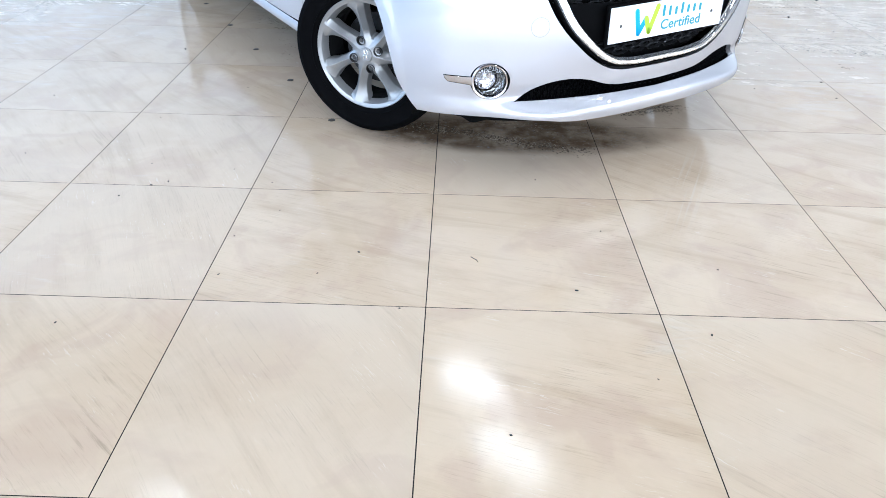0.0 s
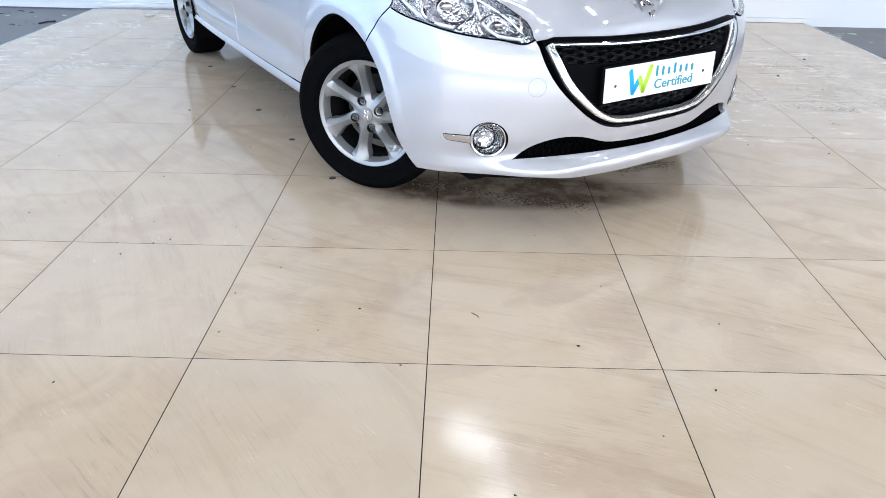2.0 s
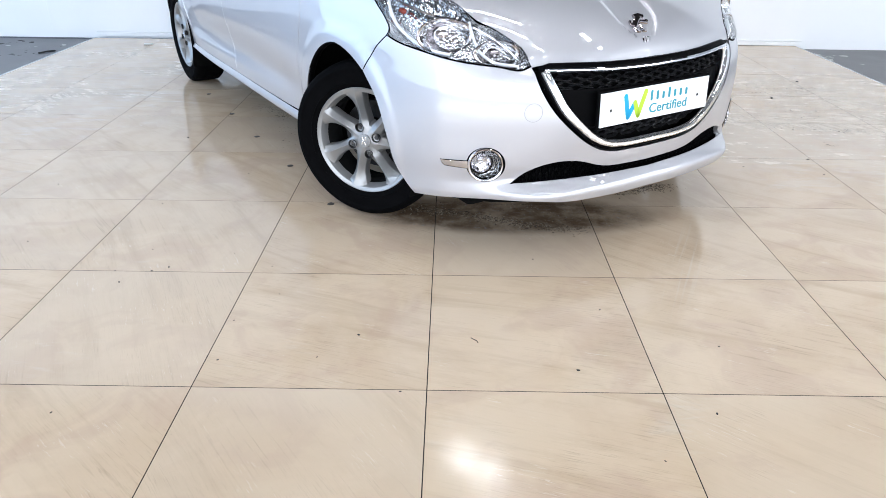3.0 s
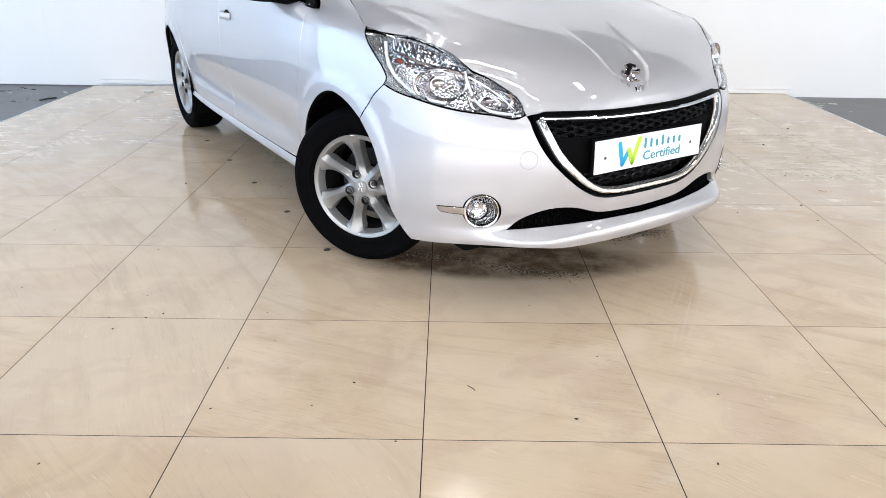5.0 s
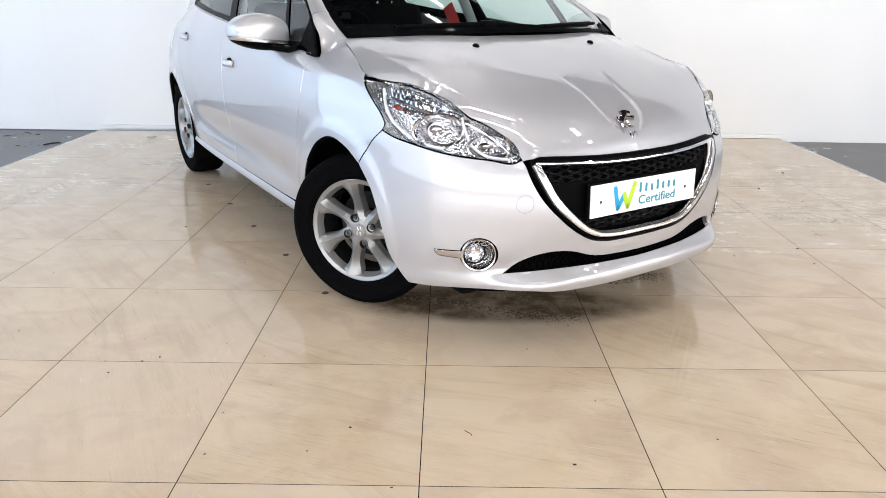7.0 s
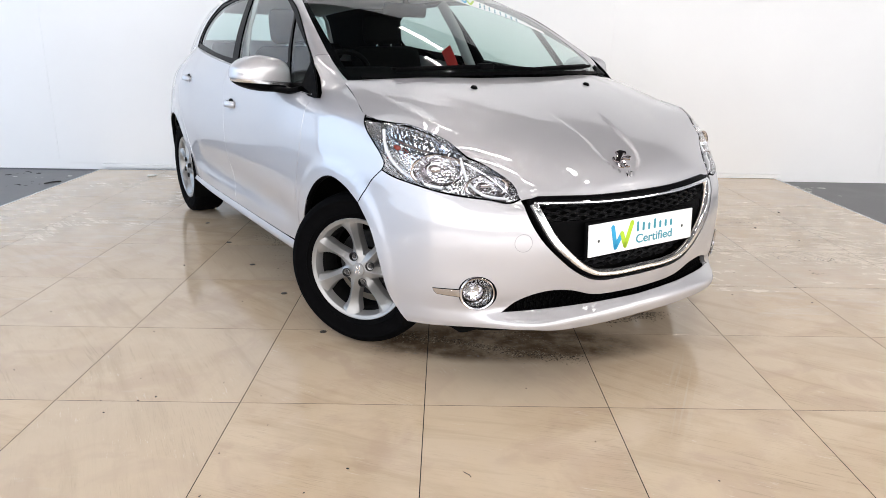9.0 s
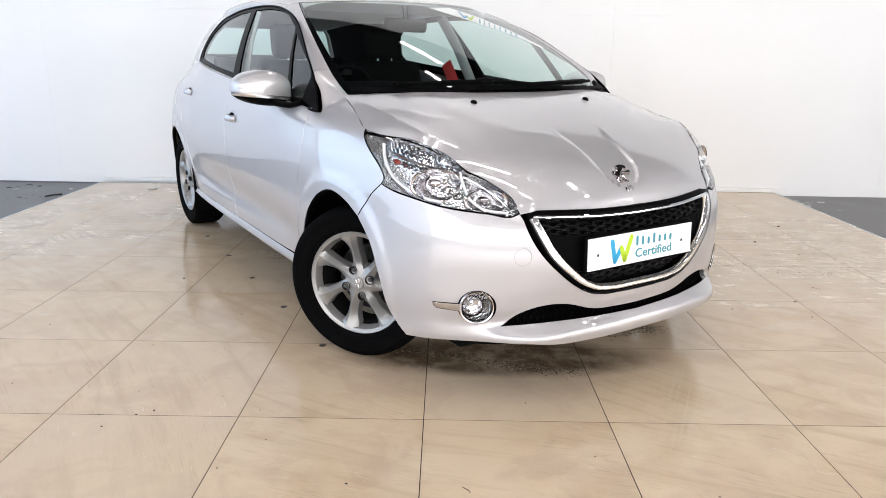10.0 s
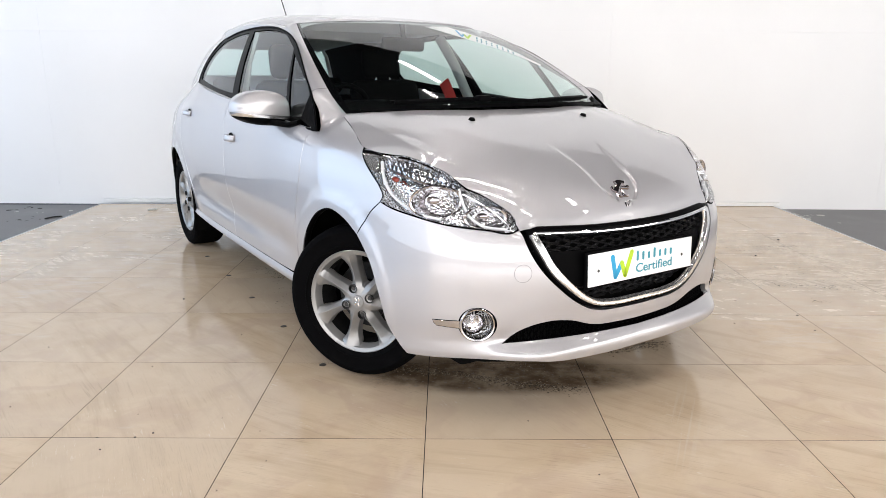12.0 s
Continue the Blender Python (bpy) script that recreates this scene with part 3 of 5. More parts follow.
# unseen walls, opened where the added front and side fill lamps stand
structure("wall_front", joined(box_bm(HALL_L, HALL_FRONT - 0.2, 3.5, HALL_R, HALL_FRONT, TOP), box_bm(HALL_L, HALL_FRONT - 0.2, LOW, HALL_R, HALL_FRONT, 0.1),
                               box_bm(HALL_L, HALL_FRONT - 0.2, 0.1, -7.65, HALL_FRONT, 3.5), box_bm(7.65, HALL_FRONT - 0.2, 0.1, HALL_R, HALL_FRONT, 3.5)), WALL, "unseen white hall wall with an opening for an added fill lamp", "wall")
structure("wall_right", joined(box_bm(HALL_R, HALL_FRONT, LOW, HALL_R + 0.2, -6.85, TOP), box_bm(HALL_R, 0.45, LOW, HALL_R + 0.2, HALL_END, TOP),
                               box_bm(HALL_R, -6.85, 3.5, HALL_R + 0.2, 0.45, TOP), box_bm(HALL_R, -6.85, LOW, HALL_R + 0.2, 0.45, 0.1)), WALL, "unseen white hall wall with an opening for an added fill lamp", "wall")
bm = joined(box_bm(HALL_L - 0.2, HALL_FRONT, LOW, HALL_L, -6.85, TOP), box_bm(HALL_L - 0.2, 4.7, LOW, HALL_L, HALL_END, TOP), box_bm(HALL_L - 0.2, -6.85, 5.45, HALL_L, 4.7, TOP))
structure("wall_left", bm, WALL, "white hall wall with a wide high doorway", "wall")
structure("ceiling", box_bm(HALL_L - 0.2, HALL_FRONT - 0.2, TOP, HALL_R + 0.2, HALL_END + 0.2, TOP + 0.15), CEILING, "plain dark hall ceiling between the battens", "ceiling")

# wall panels with fine joints between them
PANEL_EDGES = [-7.8, -5.85, -3.41, -0.97, 1.47, 3.91, 7.8]
for x0, x1 in zip(PANEL_EDGES, PANEL_EDGES[1:]):
    for z0, z1 in ((0.040, 1.4845), (1.4852, WALL_TOP)):
        bm = move(box_bm(x0 + 0.0004, -0.003, z0, x1 - 0.0004, 0.003, z1, 0.0004, 1), WALL_TURN)
        mesh_object("panel", bm, WALL, back_wall, "", False)
skirting = structure("baseboard", move(box_bm(-3.02, -0.022, 0.002, 3.05, 0.003, 0.036, 0.003), WALL_TURN), WALL, "low white painted skirting board along the stand", "skirting")
structure("trim", move(box_bm(HALL_L, -0.012, LOW, -3.03, 0.003, LOW + 0.010), WALL_TURN), STEEL_DARK, "dark joint strip at the wall's foot", "trim")

# the tiled stand
floor = structure("floor", box_bm(-STAND_X, -4.2, LOW, STAND_X, BACK - 0.05, -0.0005), GROUT, "raised stand of polished beige stone tiles with dark joints", "floor")
PITCH = 0.6


def tile_data(w, d):
    bm = box_bm(0.0014, 0.0014, -0.0011, w - 0.0014, d - 0.0014, 0.0)
    me = bpy.data.meshes.new("tile")
    bm.to_mesh(me)
    bm.free()
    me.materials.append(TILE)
    return me


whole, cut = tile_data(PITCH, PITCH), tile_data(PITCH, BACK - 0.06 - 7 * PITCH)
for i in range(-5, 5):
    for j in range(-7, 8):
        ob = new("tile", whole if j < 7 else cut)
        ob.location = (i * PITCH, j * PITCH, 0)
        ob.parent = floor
structure("edge_strip", box_bm(-STAND_X - 0.012, -4.2, LOW, -STAND_X - 0.0005, BACK - 0.06, 0.001, 0.002, 1), SATIN, "thin pale metal edge strip of the tiled stand", "trim")
structure("edge_strip", box_bm(STAND_X + 0.0005, -4.2, LOW, STAND_X + 0.012, BACK - 0.14, 0.001, 0.002, 1), SATIN, "thin pale metal edge strip of the tiled stand", "trim")


# ceiling lights
def ceiling_light(x, y, length, turn):
    ob = new("ceiling_light")
    ob.matrix_world = pose(x, y, TOP - 0.10, 0, 0, turn)
    tagged(ob, "long white ceiling batten with a glowing tube", "ceiling light", "hall ceiling lights")
    part("body", box_bm(-length / 2, -0.07, 0.03, length / 2, 0.07, 0.0995, 0.008), WALL, ob, "white metal body")
    part("diffuser", box_bm(-length / 2 + 0.02, -0.055, -0.015, length / 2 - 0.02, 0.055, 0.0295, 0.01), LIGHT, ob, "glowing white diffuser")
    return ob


# battens hung slantwise across the hall; the last nine added unseen for light
first = ceiling_light(0.45, 5.45, 0.95, -35)
for x, y in ((0.88, 4.25), (-2.8, 3.2), (-1.5, 6.9), (-3.8, 8.6), (3.0, 7.4), (5.6, 7.6), (4.4, 1.2), (1.9, 1.7), (-0.7, 1.9), (-3.4, 1.2), (-5.6, 2.6), (0.6, -0.6), (3.2, -0.4),
             (-1.9, -1.0), (-4.6, -1.6), (-0.4, -3.4), (2.2, -3.0), (4.8, -2.6), (-3.2, -4.4), (1.0, -5.6), (4.0, -5.4),
             (-2.9, -2.6), (1.3, -1.9), (3.6, -4.2), (-5.4, .4), (6.1, .3), (-1.5, .3), (2.2, .5), (-5.0, -4.6), (6.0, -4.4)):
    copy_thing(first, pose(x, y, TOP - 0.10, 0, 0, -35))

# ---- the car ----
car = new("car")
car.matrix_world = pose(0.3815, 1.5030, 0.0, 0, 0, -56.95)
tagged(car, "silver-white pearl five-door hatchback parked on the tiles, front wheels turned", "car")


def whole_skin(s, z):
    x, y, zz = skin(abs(s), z)
    return (x, y if s >= 0 else -y, zz)


def mirrored(segments):
    return [[(-a, c) for a, c in seg[::-1]] for seg in segments[::-1]]


GAP = 0.0022
LAMP_LOW = [(.497, .652), (.520, .643), (.605, .652), (.7315, .664), (.873, .687), (.967, .705), (1.010, .719)]
LAMP_OUT = [(1.010, .719), (1.001, .735), (1.022, .769), (1.064, .802), (1.134, .847), (1.160, .870), (1.168, .884)]
SEAM = [(1.116, .592), (1.090, .630), (1.055, .679), (1.010, .719)]
ARCH_FRONT = [(.893, .204), (.930, .240), (.963, .290), (1.000, .402), (1.049, .514), (1.116, .592)]
ARCH_REAR = [(1.116, .592), (1.19, .635), (1.289, .659), (1.376, .633), (1.465, .563), (1.538, .456), (1.575, .36), (1.59, .275)]
GRILLE_EDGE = [(.490, .650), (.468, .590), (.425, .522), (.360, .455), (.287, .398), (.235, .371), (.180, .358), (.10, .354), (0, .352)]
LOW_GRILLE_TOP = [(.555, .274), (.473, .328), (.395, .345), (.309, .339), (.213, .310), (.082, .300), (0, .298)]
LOW_GRILLE_LOW = [(0, .272), (.2, .276), (.40, .277), (.555, .274)]

# front bumper
right_half = [ARCH_FRONT, SEAM, LAMP_LOW[::-1], GRILLE_EDGE]
left_half = mirrored([[(a, c) for a, c in seg] for seg in right_half])
LIP = [(0, .203), (.2, .205), (.34, .209), (.40, .2155), (.45, .2225), (.52, .2235), (.62, .2205), (.75, .2155), (.893, .204)]
under = [[(-a, c) for a, c in LIP[::-1]], LIP]
bumper_loop = outline(*[[p for p in seg] for seg in right_half], *left_half, *under, shrink=GAP)
low_loop = outline(LOW_GRILLE_TOP, [(-a, c) for a, c in LOW_GRILLE_TOP[::-1]], [(-a, c) for a, c in LOW_GRILLE_LOW[::-1]], LOW_GRILLE_LOW)
fog_loops = [ellipse(k * 0.6335, .342, .062, .058, 40) for k in (-1, 1)]
bumper = panel("front_bumper", bumper_loop, whole_skin, PAINT, car, [low_loop, *fog_loops], step=0.014, depth=0.03, hole_depth=0.022)
cap_ring = ellipse(-.489, .514, .029, .029, 40)
part("tow_cap", sweep_bm([pushed(whole_skin, 0.0006)(*q) for q in cap_ring], [normal_of(whole_skin, -.489, .514)] * 40, oval(0.0007, 0.0004, 6), True), JOINT, bumper, "fine round cover joint")

# rounded lip round the lower intake
part("intake_lip", sweep_bm([pushed(whole_skin, -0.003)(*q) for q in low_loop], [normal_of(whole_skin, *q) for q in low_loop], oval(0.0035, 0.0028, 8), True), PAINT, bumper)


def lattice(name, loop, fn, pitch_x, pitch_z, wall, depth, mat, parent, label):
    """Rows of long six-sided cells, clipped to the outline."""
    bm = bmesh.new()
    lo, hi = np.array(loop).min(0), np.array(loop).max(0)
    row = 0
    z = lo[1]
    while z < hi[1]:
        x = lo[0] + (pitch_x / 2 if row % 2 else 0)
        while x < hi[0]:
            if inside(np.array([x]), np.array([z]), loop)[0]:
                ring = []
                for inner in (0, 1):
                    a, c = pitch_x * 0.47 - inner * wall, pitch_z * 0.92 - inner * wall
                    ring.append([(x - a, z), (x - a * 0.62, z + c), (x + a * 0.62, z + c), (x + a, z), (x + a * 0.62, z - c), (x - a * 0.62, z - c)])
                q = [[bm.verts.new(pushed(fn, d)(*p)) for p in ring[i]] for i, d in ((0, depth - 0.004), (1, depth), (1, depth - 0.018))]
                for r0, r1 in ((q[0], q[1]), (q[1], q[2])):
                    for i in range(6):
                        bm.faces.new((r0[i], r0[(i + 1) % 6], r1[(i + 1) % 6], r1[i]))
            x += pitch_x
        z += pitch_z
        row += 1
    bmesh.ops.recalc_face_normals(bm, faces=bm.faces)
    return part(name, bm, mat, parent, label, smooth=False)


# black sheet in place of the shaded hollow behind the intake
panel("intake_backing", low_loop, pushed(whole_skin, -0.045), VOID, bumper, step=0.05, depth=0)
lattice("intake_mesh", low_loop, pushed(whole_skin, -0.018), 0.024, 0.0095, 0.0022, 0.0, BLACK, bumper, "fine black honeycomb mesh")

# grille
GR_OUT = [(.452, .640), (.422, .584), (.381, .520), (.323, .462), (.255, .411), (.205, .390), (.150, .382), (0, .379)]
GR_TOP = [(0, .628), (.2, .631), (.36, .637), (.452, .640)]
gr_loop = outline(GR_OUT, [(-a, c) for a, c in GR_OUT[::-1]], [(-a, c) for a, c in GR_TOP[::-1]], GR_TOP)
# black sheet in place of the shaded hollow behind the grille
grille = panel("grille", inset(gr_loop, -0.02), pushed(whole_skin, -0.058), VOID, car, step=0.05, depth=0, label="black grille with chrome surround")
lattice("grille_mesh", inset(gr_loop, 0.010), pushed(whole_skin, -0.032), 0.078, 0.0130, 0.0031, 0.0, GRILLE_BLACK, grille, "gloss black honeycomb cells")
U_PROFILE = [(-.0145, -.016), (-.0135, -.002), (-.0105, .003), (-.002, .0045), (.005, .0025), (.0105, .0030), (.0135, -.002), (.0145, -.016)]
mouth = curve_points([(a, c - .003) for a, c in GR_OUT], .012)
mouth = mouth[:-1] + [(-a, c) for a, c in mouth[::-1]]
part("chrome_surround", sweep_bm([pushed(whole_skin, 0.002)(*q) for q in mouth], [normal_of(whole_skin, *q) for q in mouth], U_PROFILE, breadths=[float(np.interp(c, [.38, .42, .50, .64], [.66, .85, 1.05, 1.0])) for a, c in mouth]), TRIM_CHROME, grille, "bright chrome surround")
brow_line = curve_points([(-a, c - .002) for a, c in GR_TOP[::-1]], .02)[:-1] + curve_points([(a, c - .002) for a, c in GR_TOP], .02)
part("chrome_bar", sweep_bm([pushed(whole_skin, 0.0015)(*q) for q in brow_line], [normal_of(whole_skin, *q) for q in brow_line], [(a * .5, c * .8) for a, c in U_PROFILE]), CHROME, grille, "slim chrome bar along the top")
# black bar laid in the gap round the chrome for its shade
dark_loop = inset(gr_loop, -0.012)
part("gap_filler", sweep_bm([pushed(whole_skin, -0.010)(*q) for q in dark_loop], [normal_of(whole_skin, *q) for q in dark_loop], oval(0.013, 0.008, 8), True), BLACK_GLOSS, grille, "black bar standing in for the dark gap behind the chrome")
carrier = outline([(-.39, .578), (0, .572), (.39, .578)], [(.39, .578), (.37, .50)], [(.37, .50), (.33, .448)], [(.33, .448), (0, .444), (-.33, .448)], [(-.33, .448), (-.37, .50)], [(-.37, .50), (-.39, .578)])
panel("plate_carrier", carrier, pushed(whole_skin, -0.024), BLACK, grille, step=0.04, depth=0.025, label="plain black plate carrier")

# number plate with its printed mark
PLATE_M = pose(0.679, 0, 0.5045, 0, -3.1, 0)
plate = part("number_plate", move(box_bm(-0.003, -0.26, -0.0555, 0.003, 0.26, 0.0555, 0.002), PLATE_M), PLATE, car, "white show plate with a blue and green mark")
part("plate_frame", move(box_bm(-0.014, -0.268, -0.063, -0.0032, 0.268, 0.063, 0.003), PLATE_M), BLACK, plate, "black plate holder")


def plate_bar(name, a, b, w, mat, d=0.0, label=""):
    """A printed stroke between two (across, up) points of the plate, with rounded ends."""
    a, b = Vector(a), Vector(b)
    t = (b - a).normalized()
    nrm = Vector((-t.y, t.x)) * w / 2
    rim = [b + nrm * math.cos(math.pi * i / 8) + t * (w / 2) * math.sin(math.pi * i / 8) for i in range(9)] \
        + [a - nrm * math.cos(math.pi * i / 8) - t * (w / 2) * math.sin(math.pi * i / 8) for i in range(9)]
    bm = bmesh.new()
    front = [bm.verts.new(PLATE_M @ Vector((0.0040 + d, p.x, p.y))) for p in rim]
    back = [bm.verts.new(PLATE_M @ Vector((0.0030, p.x, p.y))) for p in rim]
    bm.faces.new(front)
    for i in range(len(rim)):
        bm.faces.new((front[i], back[i], back[(i + 1) % len(rim)], front[(i + 1) % len(rim)]))
    bmesh.ops.recalc_face_normals(bm, faces=bm.faces)
    return part(name, bm, mat, plate, label, smooth=False)


# across runs from the car's right to its left
for a, b, mat in (((-.150, .034), (-.135, -.036), BLUE), ((-.135, -.036), (-.106, .008), BLUE), ((-.106, .008), (-.088, -.036), GREEN), ((-.088, -.036), (-.058, .040), GREEN)):
    plate_bar("mark_stroke", a, b, 0.018, mat, 0.0 if mat is BLUE else 0.0004)
for i, h in enumerate((1, .85, .66, 1, .66, .66, .62)):
    x = -.028 + .172 * i / 6
    plate_bar("word_bar", (x, .010), (x, .010 + .031 * h - .005), 0.0105, TEAL)


def lettering(word, m, width, cap):
    """Flat raised letters of the built-in font, width metres long, as a bmesh."""
    data = bpy.data.curves.new("lettering", "FONT")
    data.body, data.size, data.extrude, data.offset = word, 1.0, 0.02, 0.012
    ob = bpy.data.objects.new("lettering", data)
    me = bpy.data.meshes.new_from_object(ob)
    bpy.data.objects.remove(ob)
    bm = bmesh.new()
    bm.from_mesh(me)
    bpy.data.meshes.remove(me)
    x0, x1 = min(v.co.x for v in bm.verts), max(v.co.x for v in bm.verts)
    top = max(v.co.y for v in bm.verts)
    move(bm, m @ Matrix.Diagonal((width / (x1 - x0), cap / top, 0.02, 1)) @ Matrix.Translation((-x0, 0, 0)))
    return bm


TEXT_M = PLATE_M @ Matrix(((0, 0, 1, 0.0036), (1, 0, 0, -.035), (0, 1, 0, -.036), (0, 0, 0, 1)))
part("lettering", lettering("Certified", TEXT_M, .186, .031), TEAL, plate, "teal word Certified", smooth=False)
for y in (-.215, .205):
    part("plate_screw", move(revolve_bm([(0.0, .0055), (.004, .005), (.0055, .0032)], 16), PLATE_M @ pose(0, y, -.004, 0, 90, 0)), BOLT, plate, "small grey screw cap")

# bonnet
HOOD_SIDE = [skin(*q)[:2] for q in LAMP_TOP[:0:-1]] + [(.066, .765)]
hood_right = [[(.632, 0), (.629, .15), (.622, .22), (.606, .335), HOOD_SIDE[0]], HOOD_SIDE, [(.066, .765), (-.10, .728), (-.30, .688)], [(-.30, .688), (-.262, .613), (-.199, .492), (-.124, .268), (-.10, 0)]]
hood_loop = outline(*hood_right, *[[(a, -c) for a, c in s[::-1]] for s in hood_right[::-1]], shrink=GAP)


def soft_step(x):
    x = min(1.0, max(0.0, x))
    return x * x * (3 - 2 * x)


def hood_shaped(X, Y):
    """The bonnet with its raised middle, side crease, rolled front edge and the scooped shield round the emblem."""
    x, y, z = hood_skin(X, Y)
    y = abs(Y)
    ridge = 0.47 - 0.34 * max(0.0, X)
    off = y - float(np.interp(X, [-.25, 0, .09, .21, .28, .335, .42], [.686, .6575, .638, .618, .593, .565, .52]))
    z += 0.0032 * math.exp(-math.hypot(off, 0.006) / 0.028) * soft_step((0.44 - X) / 0.14)
    z += 0.003 * soft_step((ridge - y) / 0.09 + 0.5) * soft_step((0.56 - X) / 0.25)
    back = float(np.interp(y, [0, .15, .22, .335, .458], [.632, .629, .622, .606, .574])) - X
    z -= 0.010 * (1 - soft_step(back / 0.022)) ** 2
    if X > 0.15:
        low = max(0.0, (X - 0.50) / 0.098)
        half = 0.098 * math.sqrt(max(0.0, 1 - low ** 2.4)) + 0.25 * max(0.0, 0.47 - X) ** 1.3
        edge = half - y if low < 1 else -0.05
        z -= 0.010 * soft_step(edge / 0.020 + 0.25) * soft_step((X - 0.27) / 0.22)
    return (X, Y, z)


hood = panel("bonnet", hood_loop, hood_shaped, PAINT, car, step=0.011, depth=0.012)
for k in (-1, 1):
    p = Vector(hood_shaped(0.05, k * 0.292))
    part("washer_jet", move(revolve_bm([(0, .010), (.008, .009), (.012, .004), (.014, -.004)], 20), Matrix.Translation(p) @ pose(0, 0, 0, 0, 14, 0) @ Matrix.Diagonal((1.2, 1, 1, 1))), BLACK, hood, "small black washer jet")

# an abstract chrome badge: upright plain shape of bars on the shield
BADGE_C = Vector(hood_shaped(.56, 0))
bn = normal_of(hood_shaped, .545, 0)
bu = (Vector((-1, 0, 1.3)) - bn * bn.dot(Vector((-1, 0, 1.3)))).normalized()
bs = bu.cross(bn)
badge = None
for pts, w in (([(-.024, .028), (-.010, .036), (.010, .031)], .010), ([(-.008, .026), (.010, .007), (.027, -.018)], .013), ([(-.004, .013), (-.020, .012), (-.031, .004)], .0055), ([(.002, .004), (-.014, -.001), (-.025, -.005)], .0055),
               ([(.011, -.004), (.004, -.024), (.008, -.039), (-.005, -.041)], .006), ([(.025, -.016), (.033, -.030), (.031, -.039), (.019, -.041)], .006), ([(.027, -.014), (.037, -.003), (.034, .012)], .004)):
    path = [BADGE_C + bn * 0.007 + bs * -a * 1.22 + bu * (c * .84 + .006) for a, c in curve_points(pts, .006)]
    bm = sweep_bm(path, [bn] * len(path), oval(w * .95, .005, 8))
    ob = part("badge_stroke", bm, DARK_CHROME, hood, "plain polished chrome badge stroke")

# flanks
REAR_ARCH = [(3.470, .285), (3.487, .38), (3.552, .52), (3.665, .625), (3.805, .662), (3.945, .625), (4.055, .52), (4.10, .38), (4.11, .26)]


def belt(s):
    """Height of the window line."""
    return 0.925 + 0.078 * max(0.0, s - 1.52) * 1.0 + 0.004 * max(0.0, s - 2.6)


def half_width(X):
    """Half the car's breadth at a place along it."""
    return float(np.interp(X, [p[0] for p in PLAN[::-1]], [p[1] for p in PLAN[::-1]]))


